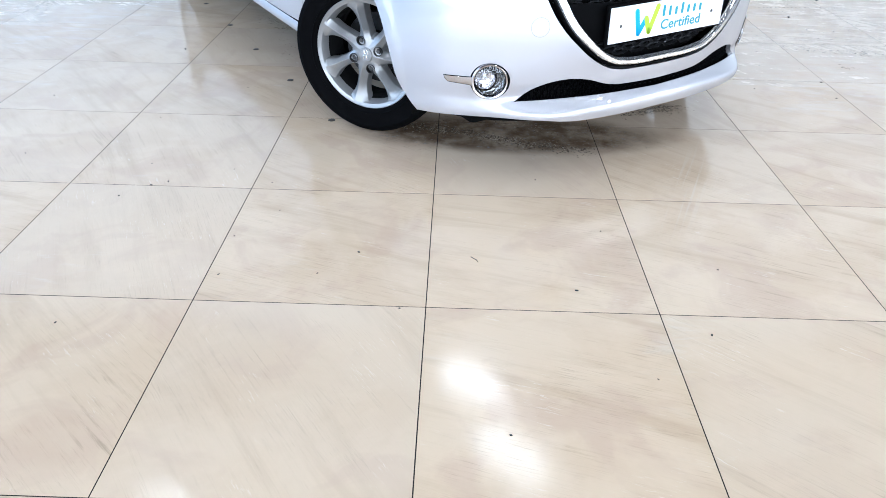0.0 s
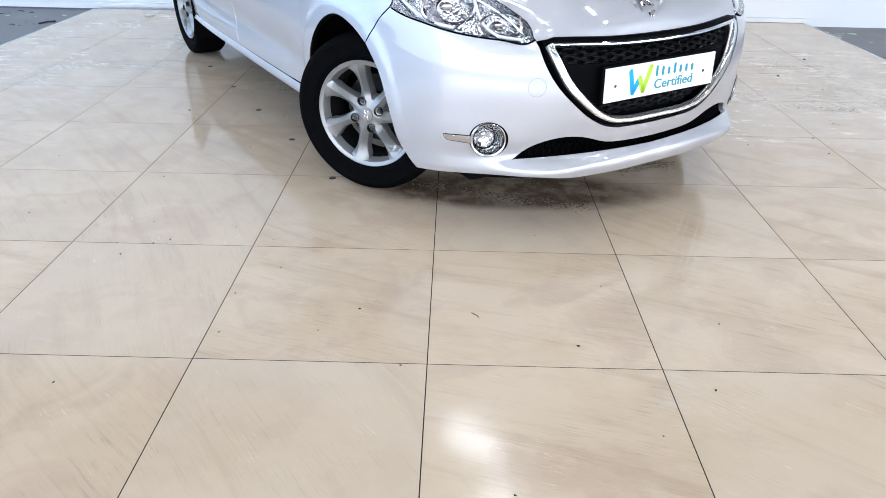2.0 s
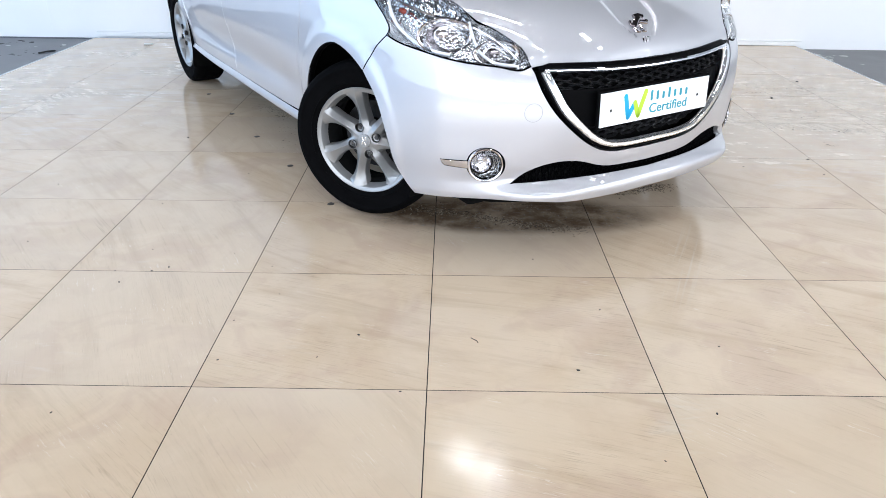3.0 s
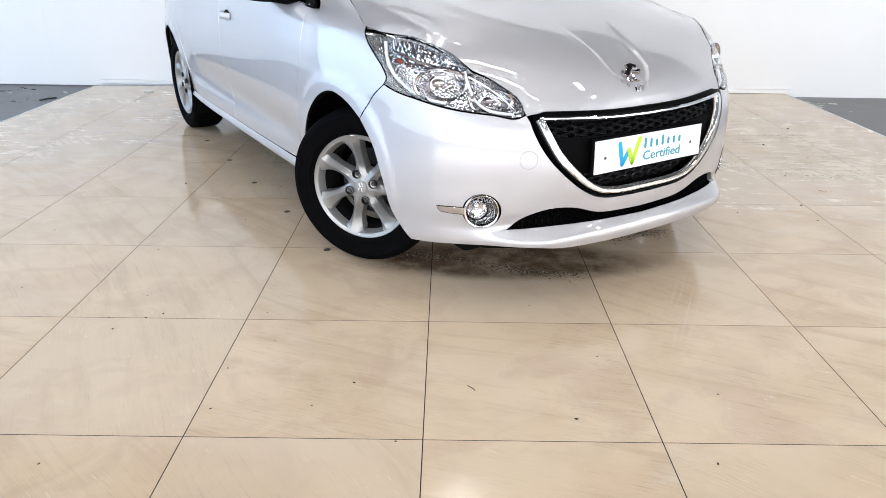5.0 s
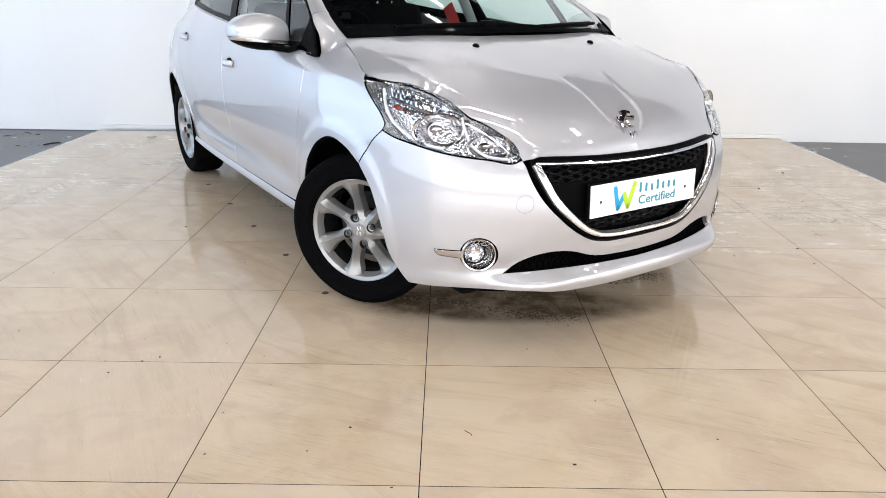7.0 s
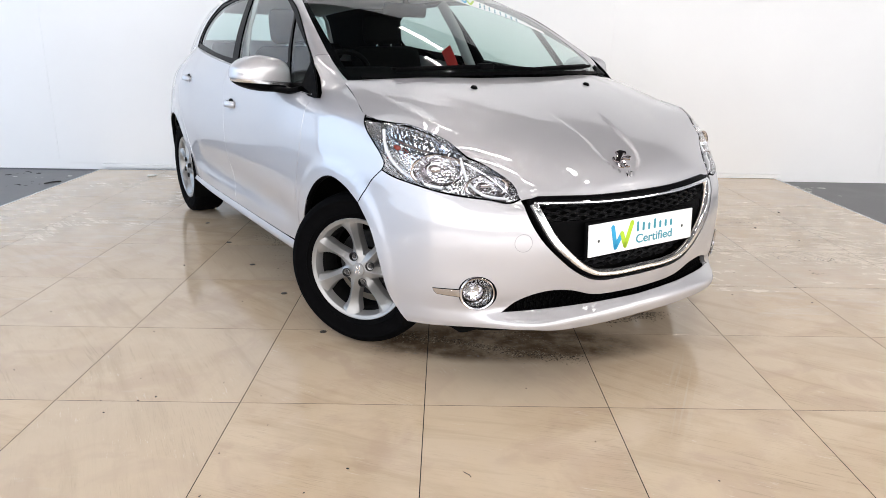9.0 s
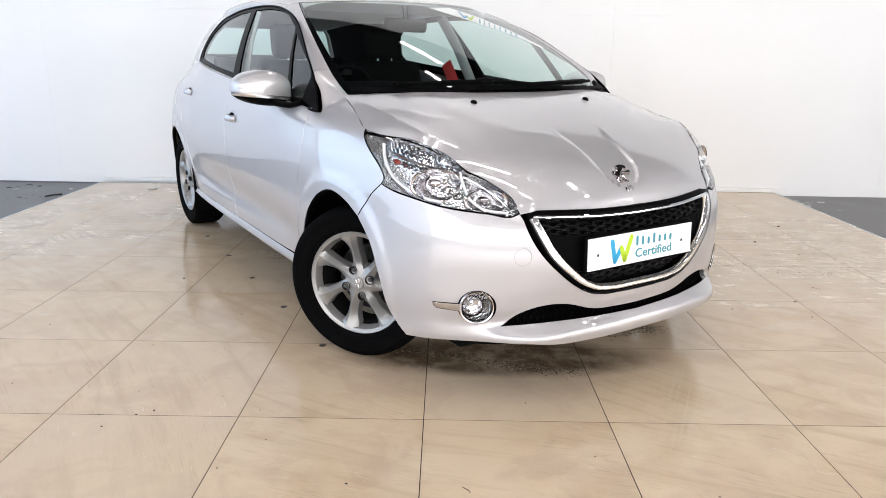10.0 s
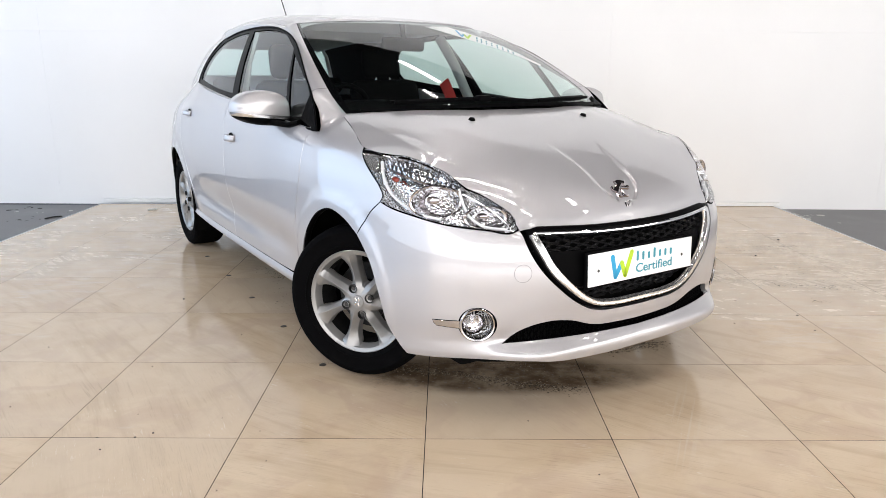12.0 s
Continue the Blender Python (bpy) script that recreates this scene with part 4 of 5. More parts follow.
def flank(sign):
    fn = sides(skin, sign)
    fender_loop = outline(SEAM, LAMP_OUT, [(1.168, .884), (1.201, .896), (1.281, .924), (1.333, .941), (1.417, .967)], [(1.417, .967), (1.552, .905)], [(1.552, .905), (1.556, .772), (1.60, .60), (1.640, .44), (1.652, .316)],
                          [(1.652, .316), (1.66, .270)], [(1.66, .270), (1.59, .275)], ARCH_REAR[::-1], shrink=GAP)
    fender = panel("fender", fender_loop, fn, PAINT, car, step=0.024, depth=0.02)
    front_loop = outline([(1.552, belt(1.552)), (1.556, .772), (1.60, .60), (1.640, .44), (1.652, .316)], [(1.652, .316), (2.50, .318)],
                         [(2.50, .318), (2.545, .5), (2.565, .8), (2.585, belt(2.585))], [(2.585, belt(2.585)), (1.552, belt(1.552))], shrink=GAP)
    door = panel("front_door", front_loop, door_skin(sign), PAINT, car, step=0.028, depth=0.02)
    rear_loop = outline([(2.585, belt(2.585)), (2.565, .8), (2.545, .5), (2.50, .318)], [(2.50, .318), (3.34, .322)], [(3.34, .322), (3.40, .42), (3.46, .60), (3.52, .80), (3.50, belt(3.5))],
                        [(3.50, belt(3.5)), (2.585, belt(2.585))], shrink=GAP)
    rdoor = panel("rear_door", rear_loop, door_skin(sign), PAINT, car, step=0.03, depth=0.02)
    panel("sill", outline([(1.655, .314), (3.40, .320)], [(3.40, .320), (3.435, .290)], [(3.435, .290), (1.665, .268)], [(1.665, .268), (1.655, .314)], step=0.03, shrink=GAP), sill_skin(sign), PAINT, car, step=0.016, depth=0.03)
    quarter_loop = outline([(3.50, belt(3.5)), (3.52, .80), (3.46, .60), (3.40, .42), (3.34, .322)], [(3.34, .322), (3.40, .320)], [(3.40, .320), (3.45, .290)], [(3.45, .290), (3.470, .285)], REAR_ARCH, [(4.11, .26), (5.04, .26)], [(5.04, .26), (5.04, 1.02)],
                           [(5.04, 1.02), (4.2, 1.06), (3.50, belt(3.5))], shrink=GAP)
    panel("rear_quarter", quarter_loop, fn, PAINT, car, step=0.04, depth=0.02)
    for d, s0, z0 in ((door, 2.431, .826), (rdoor, 3.319, .904)):
        n = normal_of(fn, s0, z0)
        ring = ellipse(s0, z0 + .004, .052, .027, 32)
        part("handle_cup", sweep_bm([pushed(fn, 0.0004)(*q) for q in ring], [normal_of(fn, *q) for q in ring], oval(0.0035, 0.0016, 8), True), PAINT, d, "rounded rim of the handle recess")
        # flat black patch: the body-coloured cup's shade put into colour
        panel("recess_shade", ellipse(s0, z0 + .010, .040, .017, 28), pushed(fn, 0.0012), BLACK, d, step=0.02, depth=0, label="black patch for the shade in the handle recess")
        path = [Vector(fn(s0 + .054 - .0108 * i, z0)) + n * (0.002 + 0.027 * math.sin(math.pi * i / 10) ** 0.6) for i in range(11)]
        part("door_handle", sweep_bm(path, [n] * 11, oval(0.0155, 0.007, 12)), PAINT, d, "body-coloured pull handle")
    for arch in (ARCH_REAR, ARCH_FRONT, REAR_ARCH):
        line = curve_points(arch, .03)
        part("arch_lip", sweep_bm([pushed(fn, -0.014)(*q) for q in line], [normal_of(fn, *q) for q in line], oval(.0045, .011, 8)), BLACK, car, "black edge of the wheel arch liner")
    # arch liner
    for xc, r in ((-0.055, 0.366), (-2.572, 0.385)):
        bm = bmesh.new()
        rows = []
        for i in range(25):
            a = math.pi * (-0.12 + 1.24 * i / 24)
            rows.append([bm.verts.new((xc + r * math.cos(a), sign * y, 0.305 + r * math.sin(a))) for y in (0.44, half_width(xc + r * math.cos(a)) - (0.035 if xc > -1 else 0.022))])
        for a, c in zip(rows, rows[1:]):
            bm.faces.new((a[0], a[1], c[1], c[0]))
        bm.faces.new([r0[0] for r0 in rows])
        part("wheel_liner", bm, VOID, car, "soot-black wheel arch liner")


def sill_skin(sign):
    """The sill, which leans out towards its lower edge and rounds under."""
    def g(s, z):
        x, y, zz = skin(s, z)
        lean = 0.42 * (0.322 - z) - 14.0 * max(0.0, 0.298 - z) ** 2
        return (x, sign * (y + 0.002 + lean), zz)
    return g


def door_skin(sign):
    """The door with a soft hollow in its lower half and a crease above the sill."""
    def g(s, z):
        x, y, zz = skin(s, z)
        k = math.exp(-((z - 0.46 - 0.05 * (s - 2.4)) / 0.085) ** 2) * 0.012
        lo = 0.010 / (1 + math.exp((z - 0.40) / 0.012))
        edge = min(1.0, max(0.0, (s - 1.60) / 0.22)) * min(1.0, max(0.0, (3.50 - s) / 0.3))
        return (x, sign * (y - (k - lo) * edge), zz)
    return g


for k in (-1, 1):
    flank(k)

# headlights


def headlight(sign):
    fn = sides(skin, sign)
    loop = outline(LAMP_TOP, LAMP_LOW, LAMP_OUT, step=0.012, shrink=0.0012)
    head = panel("headlight", loop, pushed(fn, -0.055), LAMP_SILVER, car, step=0.02, depth=0, label="clear headlight with chrome reflectors and an amber bulb")
    part("lamp_wall", wall_bm([fn(*q) for q in loop], [pushed(fn, -0.055)(*q) for q in loop]), LAMP_SILVER, head, "silvered lamp body")
    glass = panel("lens", inset(loop, 0.001), pushed(fn, 0.004), LENS, head, step=0.025, depth=0.006, label="clear curved plastic lens")
    glass.visible_shadow = False
    low_edge = curve_points(LAMP_LOW, .012)[:-1] + curve_points(LAMP_OUT, .012)
    part("lamp_seal", sweep_bm([pushed(fn, 0.0012)(*q) for q in low_edge], [normal_of(fn, *q) for q in low_edge], oval(0.0028, 0.002, 8)), BLACK_GLOSS, head, "black lamp seal")
    top_edge = curve_points(LAMP_TOP, .012)
    part("lamp_seal", sweep_bm([pushed(fn, -0.005)(*q) for q in top_edge], [normal_of(fn, *q) for q in top_edge], oval(0.0018, 0.002, 8)), BLACK_GLOSS, head, "black lamp seal")
    fwd = Vector((0.90, sign * 0.34, 0.04)).normalized()
    rot = fwd.to_track_quat("Z", "Y").to_matrix().to_4x4()
    for s, z, r, wide, seg, name in ((.806, .742, .050, 1.62, 22, "main_reflector"), (.978, .803, .020, 1.2, 14, "signal_reflector"), (.612, .702, .034, 1.9, 18, "high_beam_reflector")):
        c = Vector(fn(s, z)) - normal_of(fn, s, z) * 0.030
        at = Matrix.Translation(c) @ rot @ Matrix.Diagonal((wide, 1, 1, 1))
        bowl = revolve_bm([(0.010, -0.045), (r * .34, -0.041), (r * .55, -0.032), (r * .74, -0.020), (r * .90, -0.004), (r, 0.012), (r + .003, 0.014), (r + .0035, 0.004)], seg)
        amber = name == "signal_reflector"
        if not amber:
            part(name, move(bowl, at), BOWL, head, "fluted chrome bowl", smooth=False)
            part("bowl_rim", move(revolve_bm([(r + .0040 + .0018 * math.cos(2 * math.pi * i / 8), .013 + .003 * math.sin(2 * math.pi * i / 8)) for i in range(8)], 40, True), at), DARK_CHROME, head, "dark ring round the bowl")
            part("bulb_shield", move(revolve_bm([(0, -.004), (r * .20, -.007), (r * .27, -.014), (r * .27, -.036)], 14), at), DARK_CHROME, head, "bulb shield")
        else:
            part("bulb", move(revolve_bm([(0, .016), (.006, .014), (.0085, .007), (.0085, -.01), (0.010, -.02)], 16), at), ORANGE, head, "amber bulb")
    # two rows of cut prisms under the brow
    brow = curve_points([(1.045, .866), (.985, .866), (.92, .856), (.84, .836), (.765, .811), (.722, .786)], 0.010)
    low = curve_points([(1.02, .838), (.96, .824), (.886, .806), (.82, .796), (.77, .788), (.725, .779)], 0.010)
    count = min(len(brow), len(low))
    bm = bmesh.new()
    for row in range(2):
        for i in range(count - 1):
            def between(j, t):
                return (brow[j][0] + (low[j][0] - brow[j][0]) * t, brow[j][1] + (low[j][1] - brow[j][1]) * t)
            ring = [between(i, row / 2), between(i + 1, row / 2), between(i + 1, row / 2 + .5), between(i, row / 2 + .5)]
            mid = (sum(q[0] for q in ring) / 4, sum(q[1] for q in ring) / 4)
            vs = [bm.verts.new(pushed(fn, -0.020)(*q)) for q in ring]
            top = bm.verts.new(pushed(fn, -0.0155)(mid[0] + .002 * (-1) ** (i + row), mid[1] + .003 * (-1) ** i))
            for a in range(4):
                bm.faces.new((vs[a], vs[(a + 1) % 4], top))
    bmesh.ops.recalc_face_normals(bm, faces=bm.faces)
    part("prism_row", bm, BOWL, head, "rows of cut chrome prisms", smooth=False)
    for pts, w, mat in (([(1.066, .854), (1.025, .798), (.981, .749), (.919, .716), (.856, .694), (.772, .684)], .0052, GUIDE), ([(.716, .780), (.694, .735), (.671, .7005), (.636, .676), (.533, .657)], .0046, GUIDE),
                        ([(1.10, .864), (1.06, .838), (1.035, .806), (1.022, .775)], .0040, CHROME), ([(1.016, .833), (.886, .8006), (.787, .784), (.715, .773)], .0032, DARK_CHROME),
                        ([(.700, .765), (.64, .742), (.57, .706), (.525, .668)], .0035, CHROME), ([(.985, .741), (.93, .707), (.86, .683), (.76, .669), (.64, .659), (.54, .652)], .0030, DARK_CHROME)):
        line = curve_points(pts, 0.015)
        part("lamp_strip", sweep_bm([pushed(fn, -0.020)(*q) for q in line], [normal_of(fn, *q) for q in line], oval(w, 0.007, 8)), mat, head, "bright chrome strip")
    return head


def wall_bm(a, b):
    bm = bmesh.new()
    va, vb = [bm.verts.new(p) for p in a], [bm.verts.new(p) for p in b]
    n = len(va)
    for i in range(n):
        bm.faces.new((va[i], va[(i + 1) % n], vb[(i + 1) % n], vb[i]))
    return bm


for k in (-1, 1):
    headlight(k)

# fog lamps with their chrome wings
for k in (-1, 1):
    c = Vector(whole_skin(k * .6335, .342))
    n = normal_of(whole_skin, k * .6335, .342)
    n = (n + Vector((0.25, 0, 0))).normalized()
    rot = Matrix.Translation(c) @ n.to_track_quat("Z", "Y").to_matrix().to_4x4()
    fog = part("fog_lamp", move(revolve_bm([(.0490, -.016), (.0500, -.004), (.0520, .0015), (.0560, .0035), (.0595, .001), (.061, -.02)], 64), rot), WING, car, "round fog lamp in a chrome ring")
    part("reflector", move(revolve_bm([(.004, -.036), (.018, -.034), (.034, -.027), (.044, -.020), (.0500, -.014)], 24), rot), LAMP_GREY, fog, "faceted grey bowl", smooth=False)
    part("lens", move(revolve_bm([(0, .004), (.024, .0030), (.040, .000), (.0500, -.004)], 40), rot), LENS, fog, "clear round lens").visible_shadow = False
    side = Matrix.Translation((Vector(whole_skin(k * .6535, .3455)) - c).normalized() * .015) @ rot
    tube = part("tube", move(revolve_bm([(.0335, -.010), (.0350, -.0075), (.0372, -.0075), (.0380, -.012), (.0385, -.032)], 40), side), BLACK_GLOSS, fog, "black projector tube")
    part("tube_ring", move(revolve_bm([(.0322, -.0095), (.0330, -.0070), (.0342, -.0070), (.0348, -.0095)], 40), side), BLACK, tube, "black inner edge")
    part("projector", move(revolve_bm([(.006, -.030), (.012, -.0295), (.022, -.025), (.029, -.018), (.0335, -.010)], 14), side), WING, fog, "fluted clear projector bowl", smooth=False)
    part("bulb_shield", move(revolve_bm([(0, -.016), (.004, -.017), (.0065, -.020), (.0065, -.030)], 12), side), SATIN, fog, "bright bulb shield")
    ringq = ellipse(k * .6335, .342, .0625, .0585, 48)
    part("ring_seal", sweep_bm([pushed(whole_skin, -0.001)(*q) for q in ringq], [normal_of(whole_skin, *q) for q in ringq], oval(.0022, .003, 8), True), BLACK, fog)
    wing = outline([(k * .690, .3265), (k * .735, .3290), (k * .770, .3310)], [(k * .770, .3310), (k * .781, .3400), (k * .786, .3525)], [(k * .786, .3525), (k * .745, .3540), (k * .692, .3550)], [(k * .692, .3550), (k * .690, .3265)], step=.012)
    panel("wing_trim", inset(wing, .0022), pushed(whole_skin, 0.0022), WING, fog, step=.008, depth=.006, label="slim grey chrome wing")
    panel("wing_seal", wing, pushed(whole_skin, 0.0008), BLACK, fog, step=.02, depth=.004, label="black seal round the wing")

# windscreen
screen_loop = [(1 - 2 * i / 24, 0.0) for i in range(25)] + [(-1, b / 14) for b in range(1, 14)] + [(-1 + 2 * i / 24, 1.0) for i in range(25)] + [(1, 1 - b / 14) for b in range(1, 14)]
screen = panel("windscreen", [(a * .995, 0.005 + b * .985) for a, b in screen_loop], screen_skin, WINDOW, car, step=0.08, depth=0, label="green-tinted laminated windscreen")
screen.visible_shadow = False
rim_hole = [(a * (.950 + .026 * b), 0.03 + b * .952) for a, b in screen_loop]
panel("screen_border", [(a * 1.004, 0.002 + b * .996) for a, b in screen_loop], pushed(screen_skin, -0.003), BLACK_GLOSS, screen, [rim_hole], step=0.05, depth=0, label="black printed screen border")
ban = outline([(.10, .905), (.306, .761), (.443, .676), (.655, .551), (.803, .415)], [(.803, .415), (.86, .44)], [(.86, .44), (.73, .60), (.60, .79), (.40, .94)], [(.40, .94), (.10, .905)], step=0.05)
banner = panel("banner", ban, pushed(screen_skin, 0.0015), BANNER, screen, step=0.06, depth=0, label="white advertising film across the screen's corner")


def film_point(t, up):
    """A place on the film: t along it, up across it."""
    lo, hi = spline([0, .33, .66, 1], [(.306, .761), (.443, .676), (.655, .551), (.803, .415)])(t), spline([0, .33, .66, 1], [(.45, .90), (.59, .78), (.72, .60), (.86, .44)])(t)
    return pushed(screen_skin, 0.0022)(lo[0] + (hi[0] - lo[0]) * up, lo[1] + (hi[1] - lo[1]) * up)


out = normal_of(screen_skin, .6, .65)
for t0, u0, t1, u1, m in ((.00, .85, .05, .15, BLUE), (.05, .15, .10, .6, BLUE), (.10, .6, .14, .15, GREEN), (.14, .15, .20, .85, GREEN)):
    part("mark_stroke", sweep_bm([film_point(t0, u0), film_point(t1, u1)], [out] * 2, oval(.006, .001, 6)), m, banner)
for u in (.55, .15):
    for i in range(8):
        t = .28 + i * .055
        part("word_bar", sweep_bm([film_point(t, u), film_point(t + .004, u + .25)], [out] * 2, oval(.004, .001, 6)), TEAL, banner)

# roof
roof_loop = [(X, -1) for X in np.linspace(-1.05, -2.95, 40)] + [(-2.97, a) for a in np.linspace(-1, 1, 16)] + [(X, 1) for X in np.linspace(-2.95, -1.05, 40)] + [(-1.06 + .10 * (1 - a * a), a) for a in np.linspace(1, -1, 25)]
panel("roof", roof_loop, roof_skin, PAINT, car, step=0.06, depth=0.015)
p = Vector(roof_skin(-2.55, 0))
part("antenna", sweep_bm([p + Vector((-.0 - .115 * i, 0, .012 + .155 * i)) for i in (0, .1, .5, 1, 1.45)], [Vector((1, 0, .6))] * 5, oval(.0035, .0035, 8)), BLACK, car, "thin black roof aerial")

# window side: frame, pillars and panes
FRAME = [[(-.255, .922), (-.337, 1.008), (-.545, 1.136), (-.84, 1.28), (-1.109, 1.343), (-1.375, 1.366), (-1.62, 1.367), (-1.938, 1.345), (-2.15, 1.300), (-2.265, 1.210), (-2.285, 1.13), (-2.265, 1.076)],
         [(-2.265, 1.076), (-1.896, 1.026), (-1.451, .982), (-1.107, .962), (-.639, .936), (-.255, .922)]]
PANES = {
    "front_window": [[(-1.340, 1.026), (-1.518, 1.352)], [(-1.518, 1.352), (-1.241, 1.344), (-.988, 1.311), (-.800, 1.244)], [(-.800, 1.244), (-.615, .968)], [(-.615, .968), (-1.0, 1.000), (-1.340, 1.026)]],
    "quarter_window": [[(-.765, 1.222), (-.56, 1.130), (-.43, 1.062), (-.40, 1.02)], [(-.40, 1.02), (-.42, .965)], [(-.42, .965), (-.575, .962)], [(-.575, .962), (-.765, 1.222)]],
    "rear_window": [[(-1.440, 1.035), (-1.588, 1.350)], [(-1.588, 1.350), (-1.88, 1.332), (-2.10, 1.287), (-2.228, 1.203), (-2.248, 1.14), (-2.222, 1.100)], [(-2.222, 1.100), (-1.80, 1.060), (-1.440, 1.035)]]}
for k in (-1, 1):
    fn = sides(side_skin, k)
    frame_loop = outline(*FRAME, step=0.03)
    panes = {name: outline(*segs, step=0.03) for name, segs in PANES.items()}
    wf = panel("window_frame", frame_loop, fn, BLACK_GLOSS, car, list(panes.values()), step=0.05, depth=0.02, label="black window surround and door pillars")
    for name, lp in panes.items():
        g = panel(name, lp, pushed(fn, -0.004), WINDOW, wf, step=0.06, depth=0, label="green-tinted side window")
        g.visible_shadow = False
    part("frame_seal", sweep_bm([pushed(fn, 0.001)(*q) for q in frame_loop], [normal_of(fn, *q) for q in frame_loop], oval(.005, .004, 8), True), BLACK, wf)
    # body-coloured flank between frame and roof, screen pillar, rear pillar
    bm = bmesh.new()
    top_line = [(X, z) for X, z in curve_points(FRAME[0], 0.03) if -2.06 < X < -0.395 and not (z < 1.2 and X < -1.5)]
    out = Vector((0, k * 0.75, 0.5))

    def across(X, z, t):
        """A place between the window frame (t = 0) and the screen or roof edge (t = 1)."""
        a = Vector(fn(X, z))
        c = Vector(screen_skin(k * 1.0, (X + 0.253) / (-1.06 + 0.253))) if X > -1.06 else Vector(roof_skin(X, k))
        return a.lerp(c, t) + out * (0.016 * 4 * t * (1 - t) * min(1, (a - c).length / .08))

    grid = [[bm.verts.new(across(X, z, t / 8)) for t in range(9)] for X, z in top_line]
    for ra, rc in zip(grid, grid[1:]):
        for i in range(8):
            bm.faces.new((ra[i], ra[i + 1], rc[i + 1], rc[i]))
    # the pillar's foot flows into the wing
    foot = bmesh.new()
    wing_skin = sides(skin, k)
    columns = []
    for i in range(13):
        t = i / 12
        s0, z0 = 1.551 + (1.416 - 1.551) * t, .9030 + (.965 - .9030) * t
        p0, n0 = Vector(wing_skin(s0, z0)), normal_of(wing_skin, s0, z0)
        p1, p2 = across(*top_line[0], t), across(*top_line[1], t)
        d0 = (p1 - p0) - n0 * n0.dot(p1 - p0)
        d1 = (p2 - p1).normalized() * (p1 - p0).length
        columns.append([foot.verts.new(p0 * (1 + 2 * u) * (1 - u) ** 2 + d0 * u * (1 - u) ** 2 + p1 * u * u * (3 - 2 * u) - d1 * u * u * (1 - u) - out * .0015 * (u > .99)) for u in (j / 14 for j in range(15))])
    for ra, rc in zip(columns, columns[1:]):
        for j in range(14):
            foot.faces.new((ra[j], ra[j + 1], rc[j + 1], rc[j]))
    part("pillar_foot", foot, PAINT, car, flat_angle=60)
    part("roof_pillar", bm, PAINT, car, flat_angle=60)
    # rear pillar
    bm = bmesh.new()
    fr = curve_points([(-2.03, 1.330), (-2.15, 1.300), (-2.265, 1.210), (-2.285, 1.13), (-2.265, 1.076), (-2.24, 1.04)], 0.03)
    n = len(fr)
    grid = []
    for i, (X, z) in enumerate(fr):
        t0 = i / (n - 1)
        far = Vector((-2.965 - .155 * t0, k * float(np.interp(t0, [0, .28, .74, 1], [.385, .47, .535, .57])), 1.355 - .32 * t0))
        a, b = Vector(fn(X + .01, z)), Vector(fn(X - .05, z + .006))
        grid.append([bm.verts.new(p) for p in (a, b, b.lerp(far, .2) + Vector((0, k * .012, .004)), b.lerp(far, .45) + Vector((0, k * .014, .006)), b.lerp(far, .75) + Vector((0, k * .01, .004)), far)])
    for ra, rc in zip(grid, grid[1:]):
        for i in range(5):
            bm.faces.new((ra[i], ra[i + 1], rc[i + 1], rc[i]))
    top = [bm.verts.new(Vector(roof_skin(X, k * 1.004)) + Vector((0, 0, .003))) for X in np.linspace(-2.03, -2.95, 6)]
    for i in range(5):
        bm.faces.new((grid[0][i], grid[0][i + 1], top[i + 1], top[i]))
    lining = bmesh.new()
    inner = [[lining.verts.new(v.co + Vector((0, -k * .022, 0))) for v in row[:-1]] + [lining.verts.new(row[-1].co.lerp(row[-2].co, .12) + Vector((0, -k * .010, 0)))] for row in grid]
    for ra, rc in zip(inner, inner[1:]):
        for i in range(5):
            lining.faces.new((ra[i], ra[i + 1], rc[i + 1], rc[i]))
    part("rear_pillar", bm, PAINT, car, flat_angle=60)
    part("rear_pillar_lining", lining, FABRIC, car, "dark lining inside the rear pillar", flat_angle=60)
    # belt shoulder between skin and window frame
    bm = bmesh.new()
    rows = []
    for i in range(40):
        s = 1.556 + (3.47 - 1.556) * i / 39
        a = Vector(sides(skin, k)(s, belt(s) - 0.001))
        b = Vector(fn(a.x, belt(s) - 0.004))
        rows.append([bm.verts.new(a), bm.verts.new(a.lerp(b, .5) + Vector((0, k * .004, .004))), bm.verts.new(b)])
    for ra, rc in zip(rows, rows[1:]):
        for i in range(2):
            bm.faces.new((ra[i], ra[i + 1], rc[i + 1], rc[i]))
    part("belt_trim", bm, PAINT, car, flat_angle=60)

# tailgate with its window
bm = bmesh.new()
gate = []
for X, hw, z in ((-2.965, .385, 1.36), (-3.01, .47, 1.27), (-3.08, .535, 1.12), (-3.12, .57, 1.02)):
    gate.append([bm.verts.new((X - .05 * (1 - (t * t)), t * hw, z)) for t in (-1, -.95, -.5, 0, .5, .95, 1)])
for j, (ra, rc) in enumerate(zip(gate, gate[1:])):
    for i in range(6):
        if not (j in (0, 1) and 1 <= i <= 4):
            bm.faces.new((ra[i], ra[i + 1], rc[i + 1], rc[i]))
tailgate = part("tailgate", bm, PAINT, car)
bm = bmesh.new()
gate = [[bm.verts.new((X - .05 * (1 - (t * t)) + .004, t * hw, z)) for t in (-.955, -.5, 0, .5, .955)] for X, hw, z in ((-2.965, .385, 1.36), (-3.01, .47, 1.27), (-3.08, .535, 1.12))]
for ra, rc in zip(gate, gate[1:]):
    for i in range(4):
        bm.faces.new((ra[i], ra[i + 1], rc[i + 1], rc[i]))
part("rear_screen", bm, WINDOW, tailgate, "green-tinted rear screen").visible_shadow = False

